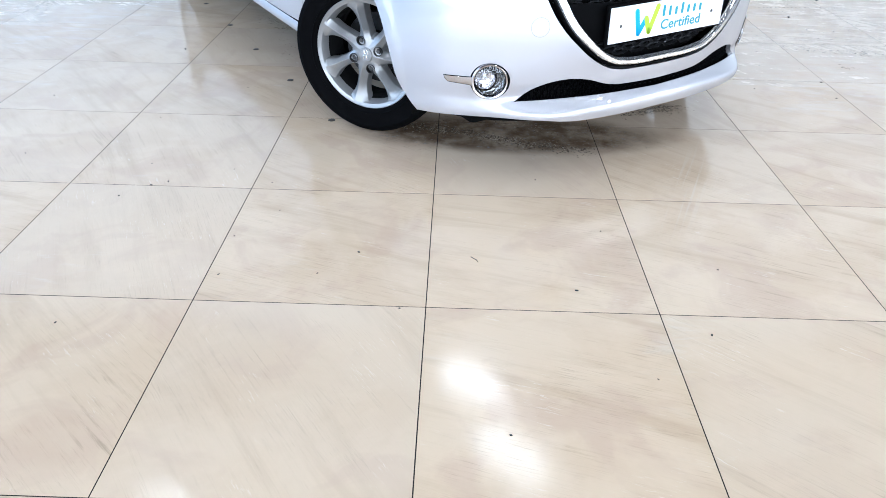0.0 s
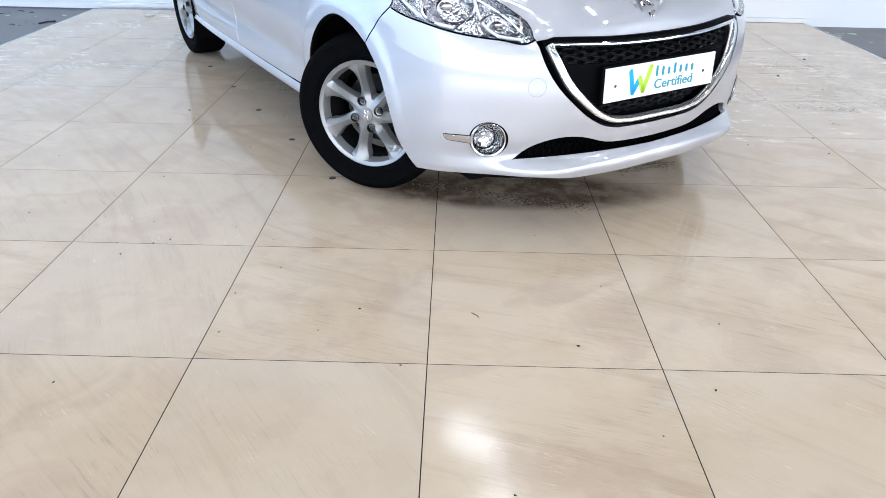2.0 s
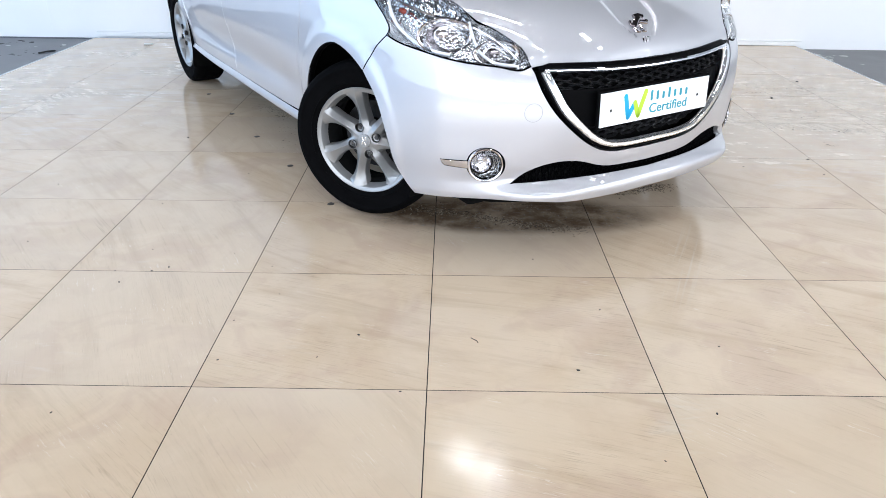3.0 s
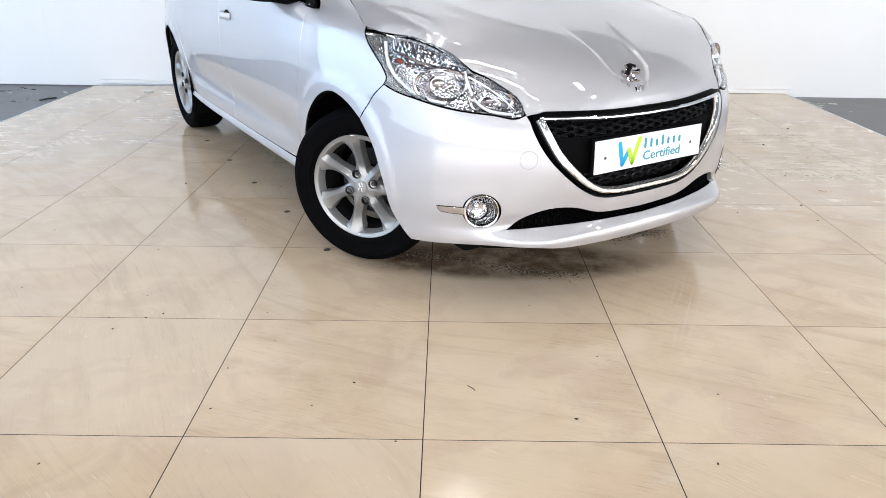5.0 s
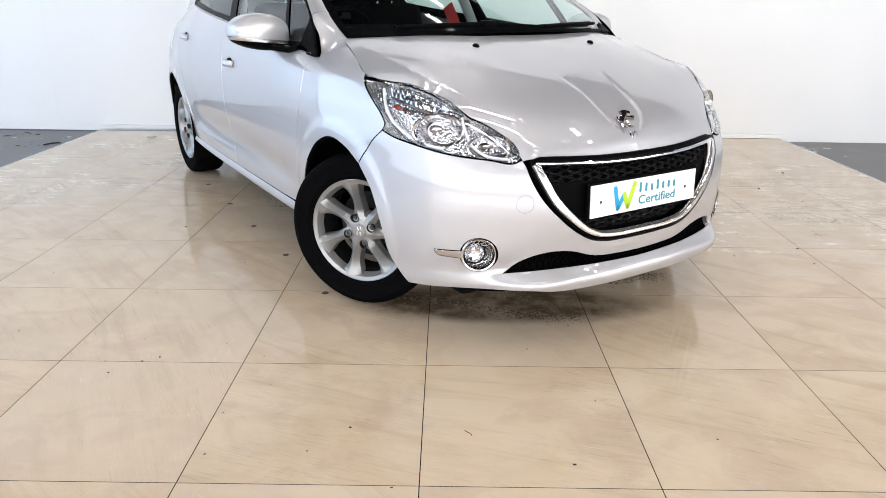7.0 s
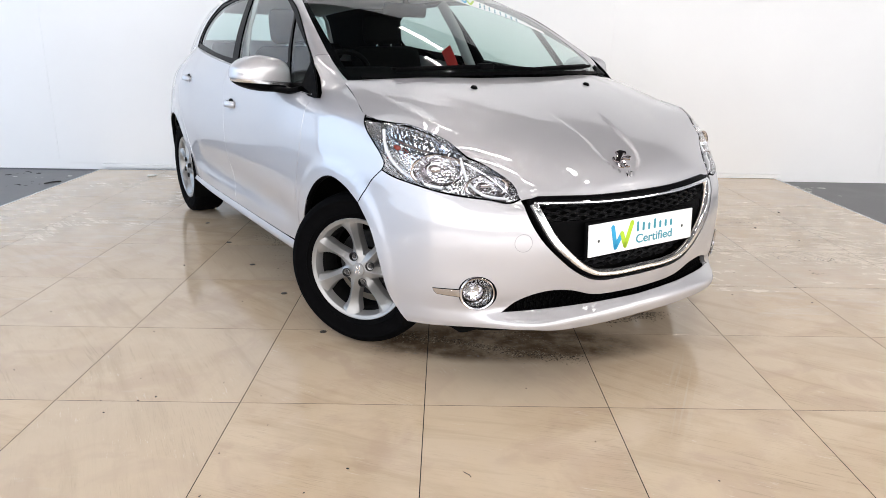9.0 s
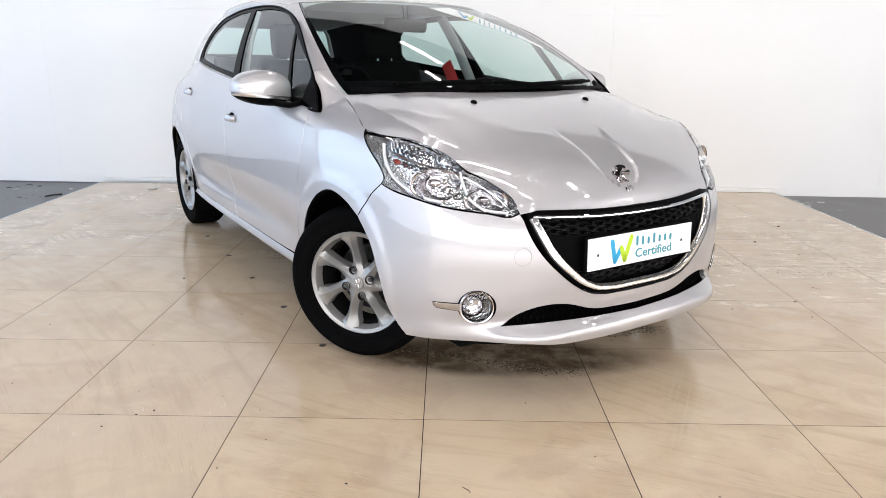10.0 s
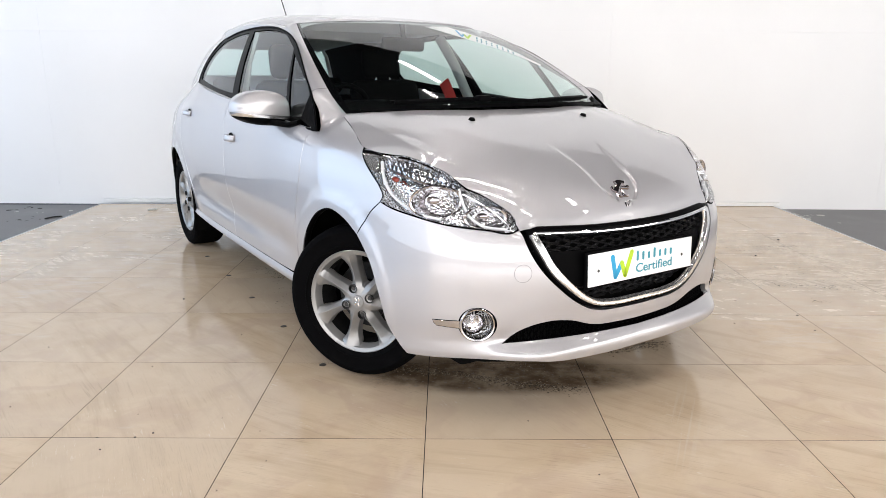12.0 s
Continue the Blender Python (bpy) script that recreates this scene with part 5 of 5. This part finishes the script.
# cowl, wipers
bm = bmesh.new()
rows = []
for i in range(25):
    a = 1 - 2 * i / 24
    c = 1 - a * a
    rows.append([bm.verts.new((-.28 + .19 * c + .03, .69 * a, .965 + .012 * c)), bm.verts.new((-.31 + .20 * c, .69 * a, .984 + .012 * c)), bm.verts.new((-.36 + .19 * c, .685 * a, 1.018 + .012 * c))])
for ra, rc in zip(rows, rows[1:]):
    for i in range(2):
        bm.faces.new((ra[i], ra[i + 1], rc[i + 1], rc[i]))
cowl = part("cowl", bm, BLACK, car, "black plastic cowl under the screen")
cover = outline([(-.90, .006), (-.45, .009), (0, .010), (.45, .009), (.93, .006)], [(.93, .006), (.93, .030)], [(.93, .030), (.45, .036), (0, .038), (-.45, .036), (-.90, .030)], [(-.90, .030), (-.90, .006)], step=.04)
panel("cowl_cover", cover, pushed(screen_skin, .004), BLACK, cowl, step=.03, depth=.01, label="matt black cowl cover along the glass")
for pts in ([(-.72, .040), (-.46, .048), (-.20, .052), (.02, .040), (.187, .026)], [(.20, .030), (.50, .045), (.81, .058)]):
    line = curve_points(pts, .05)
    wiper = part("wiper", sweep_bm([pushed(screen_skin, 0.016)(*q) for q in line], [normal_of(screen_skin, *q) for q in line], oval(.006, .008, 8)), BLACK, car, "black wiper arm resting on the screen")
    line = curve_points([(a - .01, b + .022) for a, b in pts], .05)
    part("blade", sweep_bm([pushed(screen_skin, 0.008)(*q) for q in line], [normal_of(screen_skin, *q) for q in line], oval(.005, .006, 8)), BLACK, wiper)
for k in (1,):
    corner = outline([(k * .86, .008), (k * .94, .045), (k * .99, .085)], [(k * .99, .085), (k * 1.01, .0)], [(k * 1.01, .0), (k * .86, .008)], step=.02)
    panel("cowl_corner", corner, pushed(screen_skin, 0.009), BLACK, cowl, step=.04, depth=.012, label="black cowl corner")
q = Vector(pushed(screen_skin, 0.016)(-.196, .055))
part("wiper_hub", move(box_bm(-.022, -.030, -.012, .022, .030, .014, .008, 3), Matrix.Translation(q)), BLACK, cowl, "rounded wiper hub cover")


# door mirrors
def mirror(sign):
    c = Vector((-0.60, sign * 0.908, 0.986))
    turn = Matrix.Translation(c) @ Matrix.Rotation(radians(sign * 84), 4, "Z")

    def shell(name, mat, lab, parent, lo, hi, grow):
        """A slice of the mirror's egg-shaped head, which tapers towards its tip."""
        bm = bmesh.new()
        bmesh.ops.create_uvsphere(bm, u_segments=48, v_segments=32, radius=1)
        for v in bm.verts:
            x, y, z = v.co
            p = 3.4
            k = (abs(x) ** p + abs(y) ** p + abs(z) ** p) ** (-1 / p)
            x, y, z = x * k, y * k, z * k
            fall = 1 - (0.44 if z > 0 else 0.30) * max(0.0, x) ** 1.5 - 0.06 * max(0.0, -x) ** 2
            v.co = (x * .122 * grow, y * .075 * min(1.0, fall + .25) * grow, z * (.084 if z > 0 else .060) * fall * grow)
        for co, no in ((lo, -1), (hi, 1)):
            bmesh.ops.bisect_plane(bm, geom=bm.verts[:] + bm.edges[:] + bm.faces[:], plane_co=(0, 0, co), plane_no=(0, 0, no), clear_outer=True)
        holes = [e for e in bm.edges if e.is_boundary]
        if holes:
            bmesh.ops.holes_fill(bm, edges=holes, sides=0)
        for v in bm.verts:
            v.co.z += 0.09 * v.co.x
        return part(name, move(bm, turn), mat, parent, lab)
    head = shell("door_mirror", PAINT, "body-coloured mirror cap", car, -0.014, 1, 1.0)
    shell("mirror_shell", BLACK, "black mirror underside", head, -1, -0.028, 0.985)
    shell("indicator", SATIN, "slim clear indicator strip", head, -0.0275, -0.0145, 1.0)
    a = Vector((-.42, sign * .80, .945))
    part("mirror_arm", sweep_bm([a, a + Vector((-.05, sign * .03, -.012)), a + Vector((-.11, sign * .07, -.006)), c + Vector((.0, -sign * .03, -.045))], [Vector((0, 0, 1))] * 4, oval(.026, .012, 14)), BLACK, head, "black mirror arm")
    tri = outline([(-.255, .922), (-.337, 1.008), (-.40, 1.05)], [(-.40, 1.05), (-.43, .955)], [(-.43, .955), (-.255, .922)], step=.02)
    panel("mirror_triangle", tri, pushed(sides(side_skin, sign), 0.006), BLACK, head, step=.04, depth=.008)


for k in (-1, 1):
    mirror(k)

# underbody and inner shells
under = part("underbody", box_bm(-2.95, -.60, .155, .44, .60, .275, .02), VOID, car, "black underbody")
# black tray added behind the lip to keep light off the floor there
bm = bmesh.new()
rims = [[bm.verts.new((plan_curve(abs(q))[0] - .115, plan_curve(abs(q))[1] * (.86 if q > 0 else -.86), z)) for q in np.linspace(-.86, .86, 29)] for z in (.155, .225)]
for j in range(28):
    bm.faces.new((rims[0][j], rims[0][j + 1], rims[1][j + 1], rims[1][j]))
bm.faces.new(rims[0])
bm.faces.new(rims[1][::-1])
bmesh.ops.recalc_face_normals(bm, faces=bm.faces)
part("shade_tray", bm, VOID, under, "black tray added behind the bumper to darken beneath it")
part("engine_block", box_bm(-.30, -.44, .275, .44, .44, .60, .05), VOID, under)
part("bulkhead", box_bm(-.42, -.70, .275, -.36, .70, .93, .01), VOID, under)
for k in (-1, 1):
    part("door_card", box_bm(-2.40, min(k * .70, k * .735), .30, -.40, max(k * .70, k * .735), .935, .01), BLACK, under, "dark inner door lining")
part("rear_wall", box_bm(-3.05, -.60, .30, -3.0, .60, 1.0, .01), VOID, under)

# wheels
RIM_R, TYRE_R = 0.201, 0.2965


def wheel_parts():
    """One wheel; its axle is z, its outer face looks along +z."""
    barrel = revolve_bm([(RIM_R - .002, -.160), (.169, -.13), (.168, -.075), (.1750, -.036)], 72)
    rim = revolve_bm([(.1750, -.036), (.1790, -.022), (.1830, -.008), (.1860, -.0025), (.1960, .0005), (RIM_R - .0015, .0025), (RIM_R + .001, .0005), (RIM_R + .002, -.012), (RIM_R - .001, -.15)], 96)
    half = spline([0, .25, .45, .62, .78, .90, 1], [.0280, .0245, .0204, .0208, .0270, .0370, .0480])
    spokes = []
    for k in range(7):
        bm = bmesh.new()
        base = 2 * math.pi * k / 7 - 0.14
        rows = []
        for i in range(25):
            t = i / 24
            r = .022 + (.1880 - .022) * t
            swirl = base + 0.16 * t
            w = half(t)
            u, v = Vector((math.cos(swirl), math.sin(swirl), 0)), Vector((-math.sin(swirl), math.cos(swirl), 0))
            lift = min(1.0, t * 2.5)
            crown = -.005 - .007 * math.sin(math.pi * t) + .0045 * t ** 4
            # a crisp ridge runs from the hub to one corner of the rim; the flank behind it falls away
            ridge = w * (.05 - .38 * t)
            prof = ((-w * 1.02, -.050), (-w, -.018 * lift - .004), (-w * .90, -.0115 * lift - .0015), (ridge - .0010, .0050 * lift), (ridge + .0010, .0050 * lift),
                    (w * .50, -.0075 * lift), (w * .90, -.0155 * lift - .0015), (w, -.022 * lift - .004), (w * 1.02, -.050))
            rows.append([bm.verts.new(u * r + v * a + Vector((0, 0, crown + h * (1 - .6 * max(0.0, t - .85) / .15)))) for a, h in prof])
        for ra, rc in zip(rows, rows[1:]):
            for q in range(8):
                bm.faces.new((ra[q], ra[q + 1], rc[q + 1], rc[q]))
        bmesh.ops.recalc_face_normals(bm, faces=bm.faces)
        spokes.append(bm)
    hubr = revolve_bm([(0, -.012), (.046, -.012), (.060, -.016), (.070, -.030), (.073, -.06)], 48)
    tyre = revolve_bm([(RIM_R - .006, -.165), (RIM_R + .012, -.176), (.252, -.184), (.281, -.178), (.294, -.160), (TYRE_R, -.13), (TYRE_R, -.03), (.294, -.006), (.284, .006), (.274, .0095), (.272, .0110), (.268, .0112), (.266, .0102), (.250, .0105), (.232, .0085), (.224, .0075), (.2225, .0090), (.2195, .0088), (.218, .0068), (.212, .003), (RIM_R - .003, -.003)], 96)
    cap = revolve_bm([(0, -.0015), (.020, -.0017), (.0245, -.0022), (.0262, -.0040), (.0270, -.012)], 40)
    disc = revolve_bm([(.03, -.100), (.130, -.100), (.132, -.104), (.132, -.122), (.03, -.122)], 48)
    drum = revolve_bm([(0, -.075), (.06, -.075), (.065, -.10), (.065, -.17), (0, -.17)], 32)
    return rim, barrel, spokes, hubr, tyre, cap, disc, drum


def wheel_bolt():
    return revolve_bm([(0, -.006), (.008, -.006), (.0095, -.009), (.0095, -.016)], 6)


def tread_blocks():
    """Shoulder blocks that break the tyre's outline."""
    bm = bmesh.new()
    n = 64
    for k in range(n):
        a0, a1 = 2 * math.pi * k / n, 2 * math.pi * (k + .72) / n
        for z0, z1 in ((-.004, -.040), (-.046, -.088), (-.094, -.134)):
            q = []
            for r in (TYRE_R - .002, TYRE_R + .0014):
                for a in (a0, a1):
                    for z in (z0, z1):
                        rr = r - (.007 if z > -.01 else 0)
                        q.append(bm.verts.new((rr * math.cos(a), rr * math.sin(a), z)))
            for f in ((4, 5, 7, 6), (0, 1, 5, 4), (2, 3, 7, 6), (0, 2, 6, 4), (1, 3, 7, 5)):
                bm.faces.new([q[i] for i in f])
    bmesh.ops.recalc_face_normals(bm, faces=bm.faces)
    return bm


def wheel(m, front):
    rim, barrel, spokes, hubr, tyre, cap, disc, drum = wheel_parts()
    w = part("wheel", move(rim, m), ALLOY, car, "silver seven-spoke alloy wheel", flat_angle=28)
    part("rim_barrel", move(barrel, m), BARREL, w, "inner rim coloured near-black for the shade behind the spokes")
    for s in spokes:
        part("spoke", move(s, m), ALLOY, w, flat_angle=24)
    part("hub_face", move(hubr, m), ALLOY, w)
    part("tyre", move(tyre, m), RUBBER, w, "black road tyre")
    tagged(part("tread", move(tread_blocks(), m), RUBBER, w, "tread blocks", smooth=False), kind="stuff")
    part("hub_cap", move(cap, m), ALLOY, w, "silver hub cap")
    for a0, a1, r0, r1 in ((.4, 1.3, .006, .017), (2.4, 2.0, .004, .018), (3.6, 4.1, .005, .017), (5.2, 5.0, .004, .016)):
        ends = [m @ Vector((r * math.cos(a), r * math.sin(a), -.0012)) for a, r in ((a0, r0), ((a0 + a1) / 2, (r0 + r1) / 2), (a1, r1))]
        part("cap_relief", sweep_bm(ends, [m.to_3x3() @ Vector((0, 0, 1))] * 3, oval(.0024, .0009, 8)), CHROME, w, "raised chrome stroke on the cap")
    part("brake_disc", move(disc, m), IRON, w, "worn brake disc")
    part("hub", move(drum, m), VOID, w)
    for i in range(4):
        a = 2 * math.pi * (i + BOLT_TURN) / 4
        at = m @ pose(.053 * math.cos(a), .053 * math.sin(a), 0)
        part("bolt_well", move(revolve_bm([(.0175, -.0005), (.0155, -.0005), (.0145, -.014), (.0, -.015)], 24), at), IRON, w, "dark bolt well")
        part("wheel_bolt", move(wheel_bolt(), at), BOLT, w, "hexagonal wheel bolt")
    if front:
        part("caliper", move(box_bm(-.145, -.06, -.150, -.085, .06, -.075, .012), m @ pose(0, 0, 0, 0, 0, 150)), IRON, w, "grey brake caliper")


BOLT_TURN = .22
STEER = 35
for k in (-1, 1):
    out = Matrix.Rotation(radians(-90 * k), 4, "X")
    if k < 0:
        front_m = Matrix.Translation((-0.008, -0.772, .2970)) @ Matrix.Rotation(radians(STEER), 4, "Z") @ Matrix.Rotation(radians(90), 4, "X")
    else:
        front_m = Matrix.Translation((-0.115, 0.785, .2970)) @ Matrix.Rotation(radians(STEER - 3), 4, "Z") @ Matrix.Rotation(radians(-90), 4, "X")
    wheel(front_m, True)
    wheel(Matrix.Translation((-2.572, k * .788, .2970)) @ Matrix.Rotation(radians(-90 * k), 4, "X"), False)


# cabin
def soft_box(x0, y0, z0, x1, y1, z1, r):
    return box_bm(x0, y0, z0, x1, y1, z1, r, 4)


part("dashboard", soft_box(-.95, -.68, .62, -.40, .68, .955, .07), BLACK, car, "black dashboard")
part("instrument_hood", move(soft_box(-.10, -.16, -.03, .10, .16, .05, .035), pose(-.72, -.36, .965)), BLACK, car, "black instrument hood")
part("steering_wheel", move(revolve_bm([(.165 + .014 * math.cos(2 * math.pi * i / 10), .014 * math.sin(2 * math.pi * i / 10)) for i in range(10)], 40, True), pose(-1.02, -.36, .93, 0, -65, 0)), BLACK, car, "black steering wheel")


def seat(y, ahead=0.0):
    a = ahead
    s = part("seat", soft_box(-1.72 + a, y - .25, .36, -1.18 + a, y + .25, .54, .06), FABRIC, car, "dark fabric front seat")
    part("backrest", move(soft_box(-.07, -.24, 0, .07, .24, .62, .06), pose(-1.70 + a, y, .50, 0, -17, 0)), FABRIC, s)
    part("headrest", move(soft_box(-.045, -.135, 0, .045, .135, .19, .045), pose(-1.90 + a, y, 1.105, 0, -8, 0)), FABRIC, s)
    for d in (-.05, .05):
        part("headrest_post", sweep_bm([(-1.875 + a, y + d, 1.04), (-1.895 + a, y + d, 1.15)], [Vector((1, 0, 0))] * 2, oval(.006, .006, 8)), CHROME, s)


seat(-.36, .30)
seat(.36)
bench = part("rear_bench", soft_box(-2.65, -.60, .36, -2.15, .60, .52, .05), FABRIC, car, "dark fabric rear bench")
part("backrest", move(soft_box(-.07, -.60, 0, .07, .60, .52, .06), pose(-2.62, 0, .48, 0, -18, 0)), FABRIC, bench)
for y in (-.36, .36):
    part("headrest", move(soft_box(-.04, -.13, 0, .04, .13, .12, .04), pose(-2.80, y, .99, 0, -10, 0)), FABRIC, bench)
strap = [(-1.55, .62, 1.09), (-1.51, .617, 1.05), (-1.46, .61, 1.00), (-1.40, .60, .92), (-1.37, .58, .80)]
part("red_strap", sweep_bm(strap, [Vector((.5, -.85, .1))] * 5, oval(.036, .003, 10)), RED, car, "red cloth strap beside the front seat")
# headliner under the roof
liner_loop = [(X, -.97) for X in np.linspace(-1.12, -2.9, 20)] + [(X, .97) for X in np.linspace(-2.9, -1.12, 20)]
panel("headliner", liner_loop, pushed(roof_skin, -0.03), TRIM_GREY, car, step=0.12, depth=0, label="grey cloth headliner")
mir = part("cabin_mirror", move(soft_box(-.02, -.125, -.035, .02, .125, .035, .018), pose(-1.02, .02, 1.285, 0, 12, 0)), BLACK, car, "black cabin mirror at the screen")
part("stalk", sweep_bm([(-1.01, .02, 1.30), (-1.03, .02, 1.385)], [Vector((1, 0, 0))] * 2, oval(.015, .012, 8)), BLACK, mir)
for k in (-1, 1):
    part("pillar_lining", sweep_bm([(-1.40, k * .73, .95), (-1.48, k * .66, 1.18), (-1.54, k * .575, 1.36)], [Vector((0, k, .2))] * 3, oval(.05, .015, 10)), TRIM_GREY, car, "grey pillar lining")

# ---- small things on the floor ----


def floor_cap(x, y):
    ob = tagged(mesh_object("floor_cap", revolve_bm([(0, .0026), (.010, .0024), (.0135, .0013), (.0145, .0003)], 20), RUBBER_CAP), "small round dark cap set in the tiles", "floor cap", "row of floor caps")
    ob.location = (x, y, 0)
    return ob


for x, y in ((-1.452, 2.882), (-1.185, 2.449), (-.942, 2.042), (-.682, 1.618), (-.427, 1.181)):
    floor_cap(x, y)


def grit(x, y, r, turn):
    bm = bmesh.new()
    bmesh.ops.create_icosphere(bm, subdivisions=1, radius=1)
    for v in bm.verts:
        v.co *= 1 + 0.35 * noise.noise(v.co * 2.1 + Vector((x * 9, y * 7, r)))
        v.co = Vector((v.co.x * r, v.co.y * r * .55, v.co.z * r * .35 + r * .25))
    ob = tagged(mesh_object("grit", bm, SPECK), "tiny black crumb of grit on a tile", "grit", "crumbs on the tiles")
    ob.matrix_world = pose(x, y, 0, 0, 0, turn)


for x, y, r in ((-.202, .243, .0055), (.399, .091, .006), (.71, -.076, .005), (.194, -.417, .0045), (-.067, -.008, .004), (-.302, .134, .0035), (-.885, .629, .006), (-.932, .602, .005),
                (.514, .397, .004), (.344, .72, .004), (-.567, .115, .004), (.54, -.238, .003), (-.903, -.106, .004), (.812, .21, .004), (-1.287, 2.01, .009),
                (-1.053, .599, .004), (-1.008, .525, .005), (-1.457, .808, .004), (-.988, .758, .003), (-1.623, 1.354, .005), (-1.103, 1.158, .004), (-.845, 1.506, .005), (-.693, .733, .003),
                (-.477, .464, .003), (-.577, .309, .004), (-.542, .645, .003), (2.434, 3.389, .012), (2.077, 2.941, .014), (1.78, 1.792, .008), (1.761, 1.587, .006), (2.222, 2.654, .008), (1.429, 1.679, .005)):
    grit(x, y, r, 360 * noise.random())


def crumbs(name, label, category, areas, mat):
    """Thin flakes of dried dirt: (from, to, half width, count, size) for each streak."""
    bm = bmesh.new()
    for (xa, ya), (xb, yb), wide, count, size in areas:
        for _ in range(count):
            t = rng.random()
            x, y = xa + (xb - xa) * t + rng.gauss(0, wide * .45), ya + (yb - ya) * t + rng.gauss(0, wide * .45)
            r, turn, long = size * (.35 + rng.random() ** 2), rng.random() * 6.28, 1 + 1.6 * rng.random()
            rim = []
            for k in range(6):
                a = k * math.pi / 3
                q = r * (.6 + .6 * rng.random())
                u, v = q * math.cos(a) * long, q * math.sin(a)
                rim.append((x + u * math.cos(turn) - v * math.sin(turn), y + u * math.sin(turn) + v * math.cos(turn)))
            low, top = [bm.verts.new((*p, .0001)) for p in rim], bm.verts.new((x, y, .0004 + r * .12))
            for k in range(6):
                bm.faces.new((low[k], low[(k + 1) % 6], top))
    ob = mesh_object(name, bm, mat, None, "", False)
    return tagged(ob, label, category, "", "stuff")


rng = random.Random(8)
streaks = [((-.14, 1.16), (.07, 1.11)), ((.07, 1.11), (.33, 1.015)), ((.33, 1.015), (.57, .955)), ((.75, 1.33), (1.03, 1.42)), ((.82, 1.40), (.98, 1.44)), ((-.10, 1.35), (.45, 1.15))]
crumbs("dried_mud", "dark dried mud crumbs on the tiles under the bumper", "dirt", [(a, b, .045 if i < 5 else .10, 420 if i < 5 else 200, .0024) for i, (a, b) in enumerate(streaks)], BROWN_MUD)
crumbs("dried_mud", "pale dried mud flakes on the tiles under the bumper", "dirt", [(a, b, .050, 220, .0019) for a, b in streaks], PALE_MUD)
prints = [((1.92 + .027 * i, 3.167 + .002 * i), (1.93 + .027 * i, 3.168 + .002 * i), .004, 3, .0045) for i in range(21)]
prints += [((1.97 + .03 * i, 3.076 + .0035 * i), (1.98 + .03 * i, 3.077 + .0035 * i), .008, 2, .004) for i in range(15)]
prints += [((1.88, 2.318), (2.28, 2.246), .05, 70, .0045), ((1.97, 2.03), (2.06, 2.01), .03, 18, .005), ((2.0, 2.7), (2.6, 2.5), .25, 60, .0035), ((1.5, 2.0), (2.7, 3.9), .3, 70, .0035)]
crumbs("tyre_prints", "faint dotted tyre prints of dried dirt on the tiles", "dirt", prints, BROWN_MUD)
crumbs("sill_dirt", "dried dirt on the tiles along the sill", "dirt", [((-1.04, 2.61), (-0.81, 2.4), .07, 190, .0028), ((-.9, 2.3), (-.6, 1.75), .08, 50, .0024)], BROWN_MUD)
crumbs("paint_flecks", "white paint flecks on the concrete", "flecks", [((3.05, 4.27), (3.17, 4.48), .10, 14, .02), ((3.29, 4.43), (3.30, 4.44), .02, 2, .03), ((3.27, 4.12), (3.28, 4.13), .005, 1, .03), ((3.04, 3.30), (3.05, 3.42), .03, 14, .018)], SCRAP).location.z = LOW
crumbs("paint_flecks", "white paint flecks on the concrete", "flecks", [((-3.63, 4.47), (-3.62, 4.48), .01, 1, .03), ((-3.20, 4.53), (-3.18, 4.54), .02, 2, .02), ((-3.40, 4.43), (-3.39, 4.44), .03, 2, .015)], SCRAP).location.z = LOW
crumbs("floor_debris", "dark crumbs of dirt on the concrete by the wall", "dirt", [((-3.65, 4.69), (-3.64, 4.70), .006, 1, .03), ((-3.74, 4.54), (-3.72, 4.55), .02, 2, .04), ((-3.40, 4.12), (-3.39, 4.13), .006, 2, .022), ((-3.68, 4.62), (-3.46, 4.66), .06, 8, .012), ((-3.9, 3.6), (-3.1, 4.4), .3, 24, .008)], SPECK).location.z = LOW
bm = sweep_bm([(-3.203, 4.157, LOW + .006), (-3.161, 4.207, LOW + .010), (-3.123, 4.259, LOW + .006)], [Vector((0, 0, 1))] * 3, oval(.012, .006, 8))
tagged(mesh_object("wood_splinter", bm, SPECK), "dark thin splinter lying on the concrete", "splinter")
bm = sweep_bm([(.118, .236, .001), (.126, .226, .002), (.134, .222, .001), (.137, .212, .001)], [Vector((0, 0, 1))] * 4, oval(.0012, .001, 6))
tagged(mesh_object("fibre", bm, SPECK), "short dark curled fibre on a tile", "fibre")
bm = move(box_bm(-.035, -.018, 0, .035, .018, .010, .004), pose(-2.427, 4.42, 0.0, 0, 0, 20))
for v in bm.verts:
    v.co.z += .01 * abs(noise.noise(v.co * 30)) if v.co.z > .004 else 0
tagged(mesh_object("paper_scrap", bm, SCRAP), "crumpled grey scrap lying by the wall", "scrap")
